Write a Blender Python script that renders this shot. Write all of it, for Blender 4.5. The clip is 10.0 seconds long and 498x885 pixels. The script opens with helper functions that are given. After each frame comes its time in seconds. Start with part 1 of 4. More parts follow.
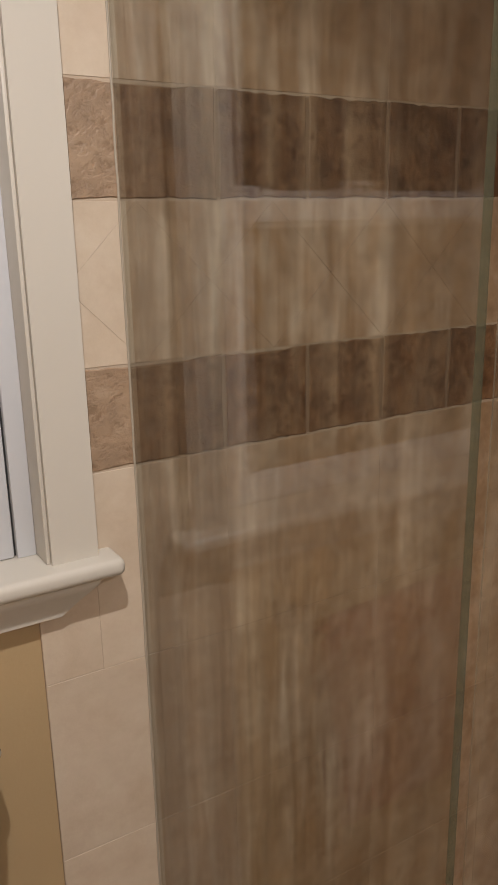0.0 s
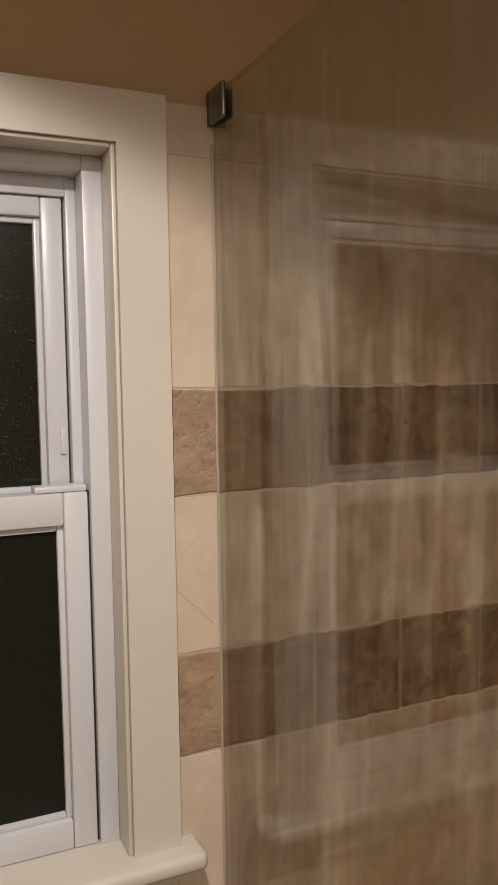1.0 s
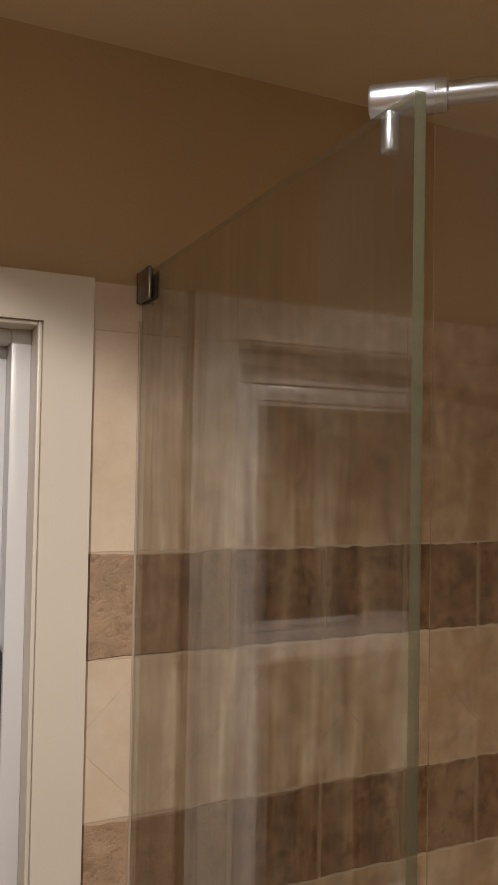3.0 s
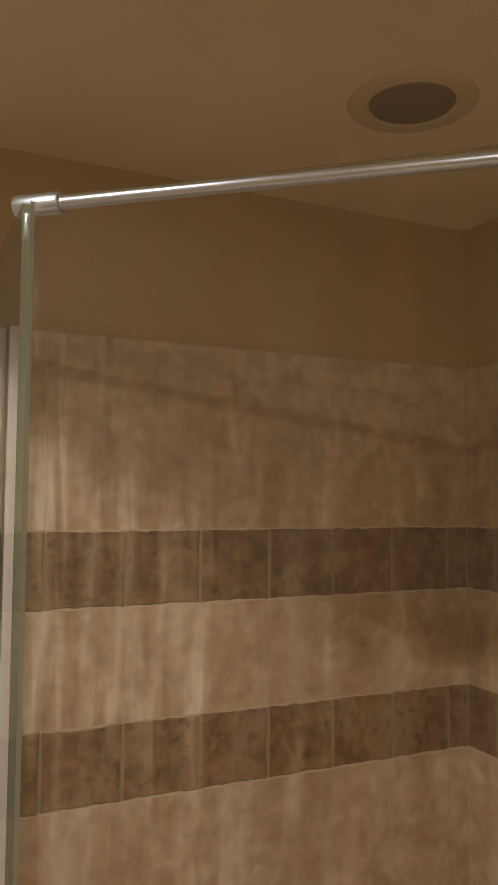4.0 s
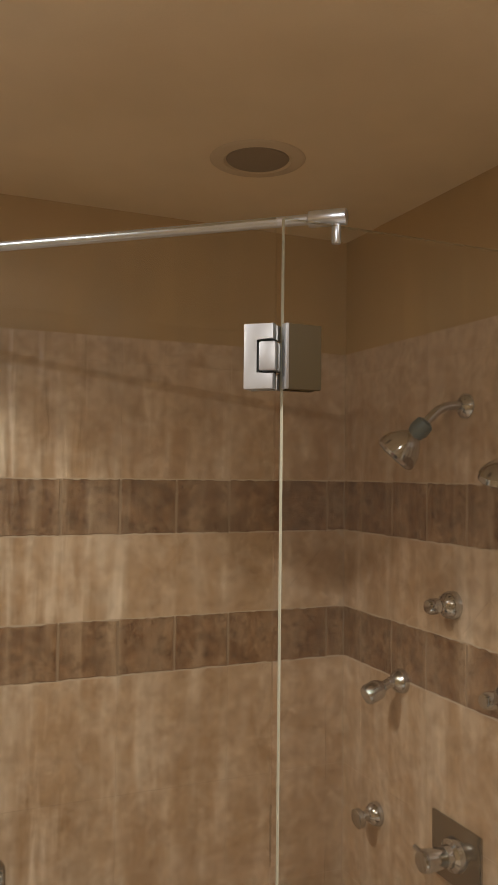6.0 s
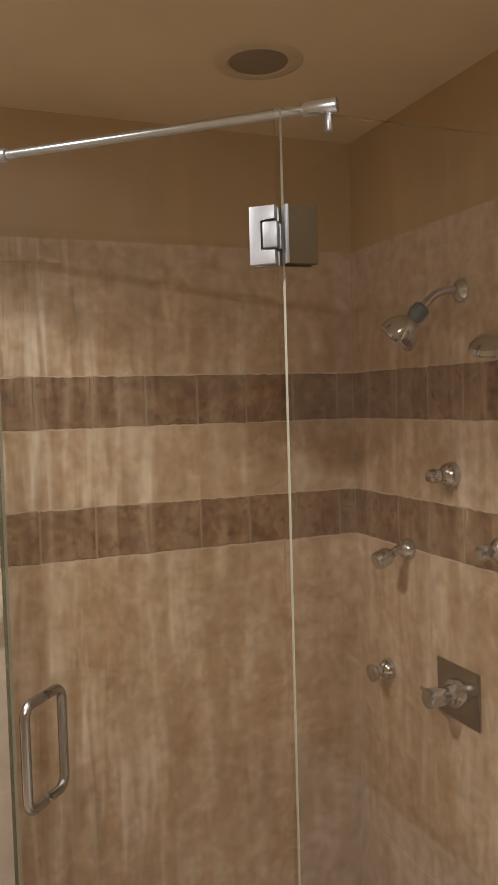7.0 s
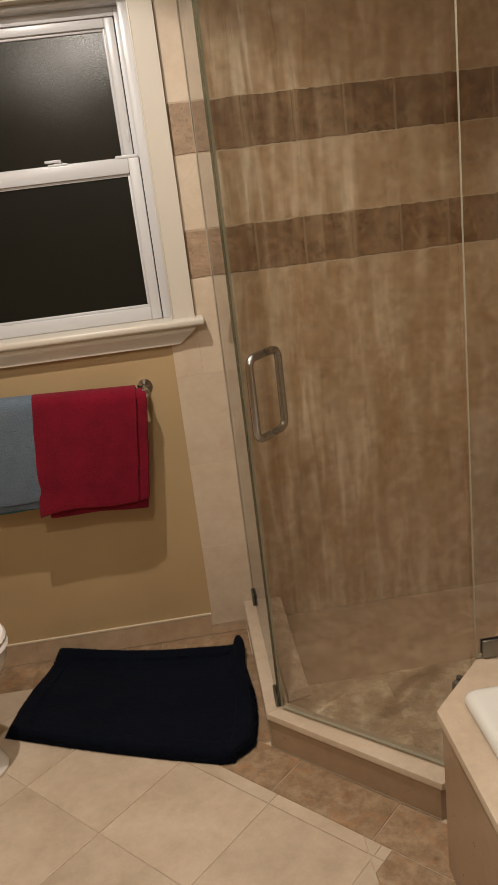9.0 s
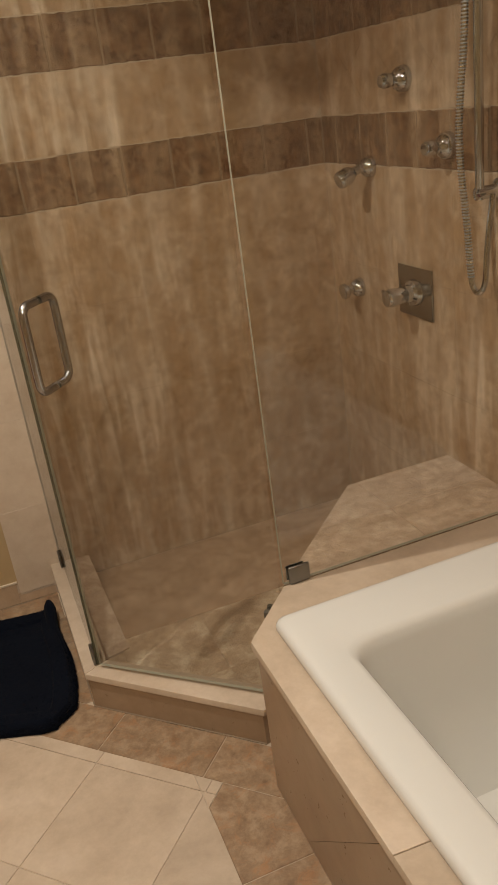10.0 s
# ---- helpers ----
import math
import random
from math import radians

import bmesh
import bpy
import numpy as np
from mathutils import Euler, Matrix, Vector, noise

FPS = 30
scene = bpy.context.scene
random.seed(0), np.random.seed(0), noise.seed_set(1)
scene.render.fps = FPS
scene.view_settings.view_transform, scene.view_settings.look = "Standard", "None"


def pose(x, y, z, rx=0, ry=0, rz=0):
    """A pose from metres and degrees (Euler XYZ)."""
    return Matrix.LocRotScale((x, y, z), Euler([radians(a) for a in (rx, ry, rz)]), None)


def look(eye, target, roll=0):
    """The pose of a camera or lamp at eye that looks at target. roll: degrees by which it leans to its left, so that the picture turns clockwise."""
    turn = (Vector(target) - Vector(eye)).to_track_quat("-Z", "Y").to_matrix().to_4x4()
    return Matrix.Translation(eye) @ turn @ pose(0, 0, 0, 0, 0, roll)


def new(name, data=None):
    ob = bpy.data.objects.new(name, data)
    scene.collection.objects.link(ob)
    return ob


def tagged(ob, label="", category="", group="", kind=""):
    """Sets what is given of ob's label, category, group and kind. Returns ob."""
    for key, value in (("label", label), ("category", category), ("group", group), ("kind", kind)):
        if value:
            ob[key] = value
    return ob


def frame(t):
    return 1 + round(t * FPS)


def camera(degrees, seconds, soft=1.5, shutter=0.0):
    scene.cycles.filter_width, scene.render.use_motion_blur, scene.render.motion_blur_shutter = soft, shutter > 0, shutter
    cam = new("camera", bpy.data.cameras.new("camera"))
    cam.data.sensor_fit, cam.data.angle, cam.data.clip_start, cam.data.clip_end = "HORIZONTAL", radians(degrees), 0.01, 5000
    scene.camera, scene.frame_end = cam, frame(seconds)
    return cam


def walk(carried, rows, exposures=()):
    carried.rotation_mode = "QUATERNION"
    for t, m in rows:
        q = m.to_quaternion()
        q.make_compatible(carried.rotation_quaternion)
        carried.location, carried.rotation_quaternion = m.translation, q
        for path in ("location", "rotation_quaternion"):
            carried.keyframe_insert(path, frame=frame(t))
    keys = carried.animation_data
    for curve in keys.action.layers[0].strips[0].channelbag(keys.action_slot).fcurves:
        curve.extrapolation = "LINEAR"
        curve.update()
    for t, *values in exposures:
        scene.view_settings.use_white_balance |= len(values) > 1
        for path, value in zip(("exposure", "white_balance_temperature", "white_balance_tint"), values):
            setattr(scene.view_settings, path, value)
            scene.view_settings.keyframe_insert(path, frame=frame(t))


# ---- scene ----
cam = camera(34.8, 10.0)
PATH = [
    (0, (-1.526, -1.002, 1.565), (-0.529, 0.649, 1.035), -1.2),
    (0.5, (-1.505, -0.987, 1.705), (-0.662, 0.791, 1.344), -0.8),
    (1, (-1.514, -0.993, 1.755), (-0.689, 0.822, 1.593), -0.8),
    (1.5, (-1.508, -1.005, 1.796), (-0.669, 0.811, 1.757), -0.1),
    (2, (-1.494, -1.004, 1.837), (-0.669, 0.818, 1.875), 1.3),
    (2.2, (-1.506, -0.992, 1.84), (-0.651, 0.816, 1.894), 1.4),
    (3.3, (-1.377, -1.154, 1.867), (-0.531, 0.657, 1.933), 0.9),
    (3.5, (-1.33, -1.251, 1.842), (-0.483, 0.558, 1.944), 0.7),
    (4, (-1.235, -1.47, 1.819), (-0.399, 0.343, 1.94), 0.5),
    (4.5, (-1.249, -1.608, 1.774), (-0.374, 0.185, 1.91), -0.0),
    (5.1, (-1.222, -1.77, 1.775), (-0.317, 0.009, 1.894), 0.3),
    (5.2, (-1.215, -1.788, 1.775), (-0.289, -0.019, 1.891), 0.3),
    (6.3, (-1.159, -2.071, 1.737), (-0.413, -0.216, 1.799), 0.4),
    (6.5, (-1.187, -2.093, 1.71), (-0.448, -0.235, 1.76), 0.1),
    (7, (-1.219, -2.172, 1.661), (-0.479, -0.317, 1.558), -1.6),
    (7.5, (-1.204, -2.291, 1.602), (-0.573, -0.411, 1.338), -2.2),
    (8, (-1.223, -2.387, 1.555), (-0.983, -0.438, 1.178), -3.8),
    (8.5, (-1.251, -2.458, 1.53), (-1.172, -0.513, 1.074), -4.6),
    (8.7, (-1.243, -2.476, 1.493), (-1.176, -0.539, 0.999), -5.3),
    (8.8, (-1.262, -2.498, 1.508), (-1.168, -0.577, 0.959), -5.5),
    (9, (-1.23, -2.484, 1.507), (-1.1, -0.588, 0.884), -7.0),
    (9.5, (-1.222, -2.458, 1.484), (-0.843, -0.637, 0.747), -7.4),
    (10, (-1.2, -2.448, 1.472), (-0.621, -0.706, 0.677), -7.8),
]
EXPOSURES = [(0.0, 0.24, 6050, 13), (0.5, 0.08, 6420, 15), (1.0, 0.10, 6420, 14), (2.2, 0.06, 6600, 15), (3.3, 0.0, 6400, 14), (3.6, 0.02, 6400, 14), (4.0, 0.34, 6450, 11), (4.5, 0.66, 6400, 10), (5.2, 0.58, 6350, 10),
             (6.5, 0.59, 6100, 11), (7.0, 0.70, 5900, 11), (7.5, 0.60, 5850, 12), (8.0, 0.53, 6250, 12), (8.5, 0.33, 6550, 12), (9.0, 0.29, 6650, 11), (10.0, 0.35, 6750, 11)]
walk(cam, [(t, look(eye, target, roll)) for t, eye, target, roll in PATH], EXPOSURES)

# ---- world and lights ----
world = bpy.data.worlds.new("night")
scene.world = world
world.use_nodes = True
world.node_tree.nodes["Background"].inputs[0].default_value = (0.004, 0.005, 0.008, 1)
world.node_tree.nodes["Background"].inputs[1].default_value = 0.3


WARM = (1.0, 0.93, 0.84)


def downlight(name, x, y, watts, size, spread=180):
    data = bpy.data.lights.new(name, "AREA")
    data.shape, data.size, data.energy, data.color, data.spread = "DISK", size, watts, WARM, radians(spread)
    new(name, data).matrix_world = pose(x, y, 2.425)


LAMP_X, LAMP_Y = -1.51, -0.87
downlight("recessed_light_window", LAMP_X, LAMP_Y, 8.0, 0.05, 140)
# the same fitting's bare bulb, swivelled a little to the west and cut off by the rim of its can
data = bpy.data.lights.new("recessed_light_window_bulb", "SPOT")
data.energy, data.color, data.spot_size, data.spot_blend, data.shadow_soft_size = 22, WARM, radians(148), 0.15, 0.006
new("recessed_light_window_bulb", data).matrix_world = pose(LAMP_X, LAMP_Y, 2.425, 0, 14, 0)
# added fill over the tub for the east wall; no fitting is known there
downlight("fill_light_tub", -0.42, -1.60, 1.6, 0.04, 140)
downlight("recessed_light_room", -1.45, -2.25, 14.0, 0.06)
for k in range(4):
    data = bpy.data.lights.new("vanity_bulb", "POINT")
    data.energy, data.color, data.shadow_soft_size = 2.7, WARM, 0.055
    new("vanity_bulb", data).matrix_world = pose(-1.92 + 0.12 * k, -2.90, 2.36)


# ---- materials ----
def material(name):
    m = bpy.data.materials.new(name)
    m.use_nodes = True
    t = m.node_tree
    return m, t.nodes, t.links, t.nodes["Principled BSDF"]


def coords(n, l, scale=(1, 1, 1), shuffle=True):
    """Object coordinates, shifted by a random amount for each piece."""
    tc = n.new("ShaderNodeTexCoord")
    mp = n.new("ShaderNodeMapping")
    mp.inputs["Scale"].default_value = scale
    if shuffle:
        info = n.new("ShaderNodeObjectInfo")
        mul = n.new("ShaderNodeVectorMath")
        mul.operation = "SCALE"
        mul.inputs[0].default_value = (37.0, 53.0, 71.0)
        l.new(info.outputs["Random"], mul.inputs["Scale"])
        add = n.new("ShaderNodeVectorMath")
        l.new(tc.outputs["Object"], add.inputs[0])
        l.new(mul.outputs[0], add.inputs[1])
        l.new(add.outputs[0], mp.inputs["Vector"])
    else:
        l.new(tc.outputs["Object"], mp.inputs["Vector"])
    return mp.outputs[0]


def noise_tex(n, l, vec, scale, detail=6, rough=0.6, distort=0.0):
    t = n.new("ShaderNodeTexNoise")
    t.inputs["Scale"].default_value, t.inputs["Detail"].default_value = scale, detail
    t.inputs["Roughness"].default_value, t.inputs["Distortion"].default_value = rough, distort
    l.new(vec, t.inputs["Vector"])
    return t.outputs["Fac"]


def ramp(n, l, fac, stops):
    r = n.new("ShaderNodeValToRGB")
    e = r.color_ramp.elements
    while len(e) < len(stops):
        e.new(0.5)
    for el, (p, c) in zip(e, stops):
        el.position, el.color = p, (*c, 1) if len(c) == 3 else c
    l.new(fac, r.inputs[0])
    return r.outputs[0]


def mix(n, l, fac, a, b, mode="MIX"):
    m = n.new("ShaderNodeMix")
    m.data_type, m.blend_type = "RGBA", mode
    for sock, v in ((m.inputs[0], fac), (m.inputs[6], a), (m.inputs[7], b)):
        if isinstance(v, (int, float)):
            sock.default_value = v
        elif isinstance(v, tuple):
            sock.default_value = (*v, 1)
        else:
            l.new(v, sock)
    return m.outputs[2]


def bump(n, l, bsdf, height, strength, dist):
    b = n.new("ShaderNodeBump")
    b.inputs["Strength"].default_value, b.inputs["Distance"].default_value = strength, dist
    l.new(height, b.inputs["Height"])
    l.new(b.outputs[0], bsdf.inputs["Normal"])


def stone(name, low, mid, high, rough, relief, vary=0.12, pits=0.0, vein=None, cloud=5.0, runs=None, depth=0.004, outer_lit=None):
    m, n, l, b = material(name)
    v = coords(n, l)
    big = noise_tex(n, l, v, cloud, 8, 0.68, 0.15)
    col = ramp(n, l, big, [(0.3, low), (0.5, mid), (0.72, high)])
    fine = noise_tex(n, l, v, 42.0, 6, 0.65)
    col = mix(n, l, 0.35, col, ramp(n, l, fine, [(0.3, low), (0.7, high)]), "OVERLAY")
    if vein:
        streak = noise_tex(n, l, v, 17.0, 8, 0.75, 0.7)
        col = mix(n, l, ramp(n, l, streak, [(0.51, (0, 0, 0)), (0.66, (0.85, 0.85, 0.85))]), col, vein)
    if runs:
        # streaks of light cast through the glass, painted together with dried soap runs: one pattern over the walls
        # inside the enclosure, closer together away from the corner
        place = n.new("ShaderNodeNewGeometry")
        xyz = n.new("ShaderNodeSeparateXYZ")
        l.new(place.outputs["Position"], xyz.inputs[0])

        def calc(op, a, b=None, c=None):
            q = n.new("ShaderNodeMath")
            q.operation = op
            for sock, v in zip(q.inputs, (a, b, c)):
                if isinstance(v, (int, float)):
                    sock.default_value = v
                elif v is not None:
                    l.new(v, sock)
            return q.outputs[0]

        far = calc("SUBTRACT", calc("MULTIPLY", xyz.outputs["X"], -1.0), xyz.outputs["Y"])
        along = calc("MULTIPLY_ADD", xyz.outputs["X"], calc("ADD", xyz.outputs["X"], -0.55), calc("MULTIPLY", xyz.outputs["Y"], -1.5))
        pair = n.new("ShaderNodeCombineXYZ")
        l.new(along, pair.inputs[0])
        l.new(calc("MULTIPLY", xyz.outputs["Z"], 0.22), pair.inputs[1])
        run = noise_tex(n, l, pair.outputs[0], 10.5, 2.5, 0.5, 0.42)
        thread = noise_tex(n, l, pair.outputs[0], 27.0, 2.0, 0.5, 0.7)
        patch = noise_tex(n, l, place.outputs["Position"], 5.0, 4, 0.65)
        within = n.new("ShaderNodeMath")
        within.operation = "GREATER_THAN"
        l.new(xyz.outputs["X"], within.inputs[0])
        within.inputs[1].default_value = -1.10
        # the painted light and film weaken towards the far corner and the tile top
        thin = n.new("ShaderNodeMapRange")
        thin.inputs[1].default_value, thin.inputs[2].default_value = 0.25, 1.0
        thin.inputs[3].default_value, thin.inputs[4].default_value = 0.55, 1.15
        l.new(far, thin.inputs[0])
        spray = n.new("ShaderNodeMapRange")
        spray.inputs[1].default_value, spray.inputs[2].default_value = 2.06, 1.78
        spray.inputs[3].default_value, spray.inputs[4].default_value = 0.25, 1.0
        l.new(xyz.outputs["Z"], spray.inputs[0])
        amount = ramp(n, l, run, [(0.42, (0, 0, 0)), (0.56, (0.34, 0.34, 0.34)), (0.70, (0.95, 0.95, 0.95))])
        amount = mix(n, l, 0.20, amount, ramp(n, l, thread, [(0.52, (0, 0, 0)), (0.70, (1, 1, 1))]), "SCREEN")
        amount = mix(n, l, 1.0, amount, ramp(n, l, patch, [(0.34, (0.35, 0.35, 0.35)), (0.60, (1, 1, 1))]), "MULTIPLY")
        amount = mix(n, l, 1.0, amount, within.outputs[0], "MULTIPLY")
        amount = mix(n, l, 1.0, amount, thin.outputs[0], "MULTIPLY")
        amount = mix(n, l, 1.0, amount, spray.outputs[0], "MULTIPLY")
        # painted light streaks are weaker low on the wall
        low_fade = n.new("ShaderNodeMapRange")
        low_fade.inputs[1].default_value, low_fade.inputs[2].default_value = 0.9, 1.45
        low_fade.inputs[3].default_value, low_fade.inputs[4].default_value = 0.85, 1.0
        l.new(xyz.outputs["Z"], low_fade.inputs[0])
        amount = mix(n, l, 1.0, amount, low_fade.outputs[0], "MULTIPLY")
        # crumbly mottling of the stone and of the film on it
        speck = noise_tex(n, l, place.outputs["Position"], 30.0, 5, 0.62, 0.35)
        speck = ramp(n, l, speck, [(0.34, (0.62, 0.60, 0.57)), (0.50, (0.95, 0.95, 0.94)), (0.66, (1.22, 1.22, 1.20))])
        # dimmer light behind the glass put into the colour: stone inside the enclosure is darkened, less near the tile
        # top
        inner_dim = n.new("ShaderNodeMapRange")
        inner_dim.inputs[1].default_value, inner_dim.inputs[2].default_value = 2.06, 1.86
        inner_dim.inputs[3].default_value, inner_dim.inputs[4].default_value = 0.45, 1.0
        l.new(xyz.outputs["Z"], inner_dim.inputs[0])
        col = mix(n, l, calc("MULTIPLY", within.outputs[0], inner_dim.outputs[0]), col, (0.69, 0.565, 0.435), "MULTIPLY")
        # stronger light outside the enclosure put in as a paler colour
        if outer_lit:
            col = mix(n, l, ramp(n, l, within.outputs[0], [(0.0, (0.38, 0.38, 0.38)), (1.0, (0, 0, 0))]), col, outer_lit)
        # cloudy limescale blooms with ragged edges
        bloom = noise_tex(n, l, place.outputs["Position"], 13.0, 6, 0.7, 0.6)
        bloom = ramp(n, l, bloom, [(0.45, (0, 0, 0)), (0.66, (0.24, 0.24, 0.24))])
        col = mix(n, l, mix(n, l, 1.0, bloom, within.outputs[0], "MULTIPLY"), col, runs)
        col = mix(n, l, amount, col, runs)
        col = mix(n, l, calc("MULTIPLY", within.outputs[0], 0.42), col, speck, "MULTIPLY")
    info = n.new("ShaderNodeObjectInfo")
    shade = n.new("ShaderNodeMapRange")
    shade.inputs[3].default_value, shade.inputs[4].default_value = 1 - vary, 1 + vary
    l.new(info.outputs["Random"], shade.inputs[0])
    hsv = n.new("ShaderNodeHueSaturation")
    l.new(shade.outputs[0], hsv.inputs["Value"])
    l.new(col, hsv.inputs["Color"])
    l.new(hsv.outputs[0], b.inputs["Base Color"])
    rr = n.new("ShaderNodeMapRange")
    rr.inputs[3].default_value, rr.inputs[4].default_value = rough - 0.1, rough + 0.12
    l.new(fine, rr.inputs[0])
    l.new(rr.outputs[0], b.inputs["Roughness"])
    h = mix(n, l, 0.5, fine, big)
    if pits:
        pit = noise_tex(n, l, v, 48.0, 5, 0.65, 0.2)
        h = mix(n, l, pits, h, ramp(n, l, pit, [(0.42, (0, 0, 0)), (0.56, (1, 1, 1))]))
        hsv_in = hsv.inputs["Color"]
        l.new(mix(n, l, pits, col, ramp(n, l, pit, [(0.36, (0.40, 0.31, 0.22)), (0.47, (1, 1, 1))]), "MULTIPLY"), hsv_in)
    bump(n, l, b, h, relief, depth)
    if runs:
        # the same streak pattern stands out in shallow upright ripples
        first = b.inputs["Normal"].links[0].from_node
        gate = n.new("ShaderNodeMath")
        gate.operation = "MULTIPLY"
        rough_film = mix(n, l, 0.18, run, noise_tex(n, l, place.outputs["Position"], 24.0, 3, 0.55, 0.5))
        l.new(mix(n, l, 1.0, rough_film, thin.outputs[0], "MULTIPLY"), gate.inputs[0])
        l.new(within.outputs[0], gate.inputs[1])
        film = n.new("ShaderNodeBump")
        film.inputs["Strength"].default_value, film.inputs["Distance"].default_value = 0.6, 0.012
        l.new(gate.outputs[0], film.inputs["Height"])
        l.new(first.outputs[0], film.inputs["Normal"])
        l.new(film.outputs[0], b.inputs["Normal"])
    return m


CREAM = stone("cream_travertine", (0.415, 0.34, 0.26), (0.50, 0.42, 0.33), (0.575, 0.50, 0.41), 0.42, 0.22, 0.06)
FIELD = stone("beige_shower_stone", (0.48, 0.385, 0.29), (0.56, 0.472, 0.38), (0.635, 0.55, 0.46), 0.34, 0.35, 0.03, cloud=11.0, runs=(0.76, 0.64, 0.505), outer_lit=(0.56, 0.475, 0.36))
BROWN = stone("brown_shower_stone", (0.17, 0.10, 0.052), (0.285, 0.18, 0.101), (0.41, 0.29, 0.185), 0.5, 0.45, 0.09, 0.5, (0.40, 0.28, 0.18), cloud=21.0, runs=(0.43, 0.31, 0.20), outer_lit=(0.43, 0.33, 0.23))
BORDER = stone("brown_floor_stone", (0.21, 0.135, 0.08), (0.325, 0.235, 0.15), (0.47, 0.37, 0.26), 0.4, 0.35, 0.08, 0.2, (0.36, 0.185, 0.085), cloud=22.0)
TUMBLED = stone("mottled_brown_stone", (0.37, 0.27, 0.18), (0.48, 0.375, 0.27), (0.80, 0.71, 0.58), 0.34, 0.6, 0.03, 0.1, cloud=13.0, depth=0.020)
BASE = stone("tan_base_stone", (0.38, 0.285, 0.195), (0.46, 0.355, 0.25), (0.54, 0.43, 0.32), 0.4, 0.2, 0.04)
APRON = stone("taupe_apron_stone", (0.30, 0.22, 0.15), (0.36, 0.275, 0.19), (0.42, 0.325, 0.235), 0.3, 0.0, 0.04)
SEAT = stone("pale_seat_stone", (0.40, 0.30, 0.215), (0.54, 0.43, 0.335), (0.72, 0.62, 0.52), 0.36, 0.7, 0.03, 0.1, cloud=26.0, depth=0.012)
DAMP = stone("honed_brown_stone", (0.33, 0.235, 0.155), (0.43, 0.32, 0.225), (0.56, 0.44, 0.325), 0.16, 0.2, 0.03, cloud=12.0)


def plain(name, colour, rough, metal=0.0, grain=0.0, scale=60.0, tint=0.06, stretch=(1, 1, 1)):
    m, n, l, b = material(name)
    v = coords(n, l, stretch, False)
    f = noise_tex(n, l, v, scale, 5)
    slow = noise_tex(n, l, v, 2.3, 3)
    dark = tuple(c * (1 - tint) for c in colour)
    light = tuple(min(1, c * (1 + tint)) for c in colour)
    l.new(ramp(n, l, slow, [(0.3, dark), (0.7, light)]), b.inputs["Base Color"])
    b.inputs["Metallic"].default_value = metal
    rr = n.new("ShaderNodeMapRange")
    rr.inputs[3].default_value, rr.inputs[4].default_value = max(0.02, rough - 0.06), rough + 0.06
    l.new(f, rr.inputs[0])
    l.new(rr.outputs[0], b.inputs["Roughness"])
    if grain:
        bump(n, l, b, f, grain, 0.002)
    return m


WALL = plain("tan_wall_paint", (0.44, 0.315, 0.166), 0.55, 0, 0.18, 140)
CEIL = plain("ceiling_paint", (0.74, 0.625, 0.445), 0.7, 0, 0.25, 110)
GROUT = plain("grout", (0.48, 0.38, 0.28), 0.85, 0, 0.4, 200)
TRAY_GROUT = plain("brown_tray_grout", (0.33, 0.24, 0.16), 0.8, 0, 0.2, 200)
BAND_GROUT = plain("band_grout", (0.27, 0.185, 0.115), 0.8, 0, 0.3, 200)
DARKGROUT = plain("tan_floor_grout", (0.50, 0.41, 0.305), 0.85, 0, 0.4, 200)
WHITE = plain("white_trim_paint", (0.585, 0.54, 0.465), 0.35, 0, 0.06, 90, 0.03)
VINYL = plain("white_vinyl", (0.58, 0.585, 0.60), 0.3, 0, 0.02, 60, 0.02)
GASKET = plain("black_gasket", (0.02, 0.02, 0.02), 0.6)
CHROME = plain("chrome", (0.55, 0.56, 0.575), 0.10, 1.0, 0, 40, 0.02)
SATIN = plain("brushed_nickel", (0.47, 0.485, 0.505), 0.52, 0.9, 0.05, 300, 0.04, (1, 1, 0.1))
CLAMP = plain("grey_nickel_clamp", (0.24, 0.235, 0.22), 0.36, 1.0)
PLATE = plain("smoked_chrome_plate", (0.33, 0.31, 0.275), 0.16, 1.0, 0, 40, 0.04)
PULL = plain("dark_brushed_chrome", (0.42, 0.415, 0.41), 0.24, 1.0, 0.03, 300, 0.04)
ROD = plain("satin_rod_chrome", (0.72, 0.80, 0.95), 0.30, 1.0, 0, 40, 0.02)
# nickel of the fixed hinge half, with its shade put into the colour
LEAF = plain("shaded_nickel", (0.10, 0.076, 0.042), 0.6)
LEAF.node_tree.nodes["Principled BSDF"].inputs["Specular IOR Level"].default_value = 0.1
GREY = plain("dull_dark_nickel", (0.115, 0.10, 0.075), 0.5, 0.3, 0.03, 200)
ENAMEL = plain("white_enamel", (0.67, 0.665, 0.62), 0.10, 0, 0.0, 20, 0.02)
PORCELAIN = plain("porcelain", (0.82, 0.79, 0.74), 0.1, 0, 0.0, 20, 0.02)
NOZZLE = plain("clear_grey_plastic", (0.35, 0.34, 0.32), 0.25, 0.3)
COLLAR = plain("dark_teal_plastic", (0.05, 0.075, 0.075), 0.35)
RING = plain("trim_ring_paint", (0.58, 0.485, 0.345), 0.7)
DARKCAN = plain("unlit_lamp_inside", (0.27, 0.225, 0.17), 0.5)
CAULK = plain("white_caulk", (0.62, 0.53, 0.40), 0.5)
SILICONE = plain("grey_silicone", (0.40, 0.345, 0.27), 0.3)
BEAD = plain("tan_caulk", (0.26, 0.195, 0.13), 0.5)


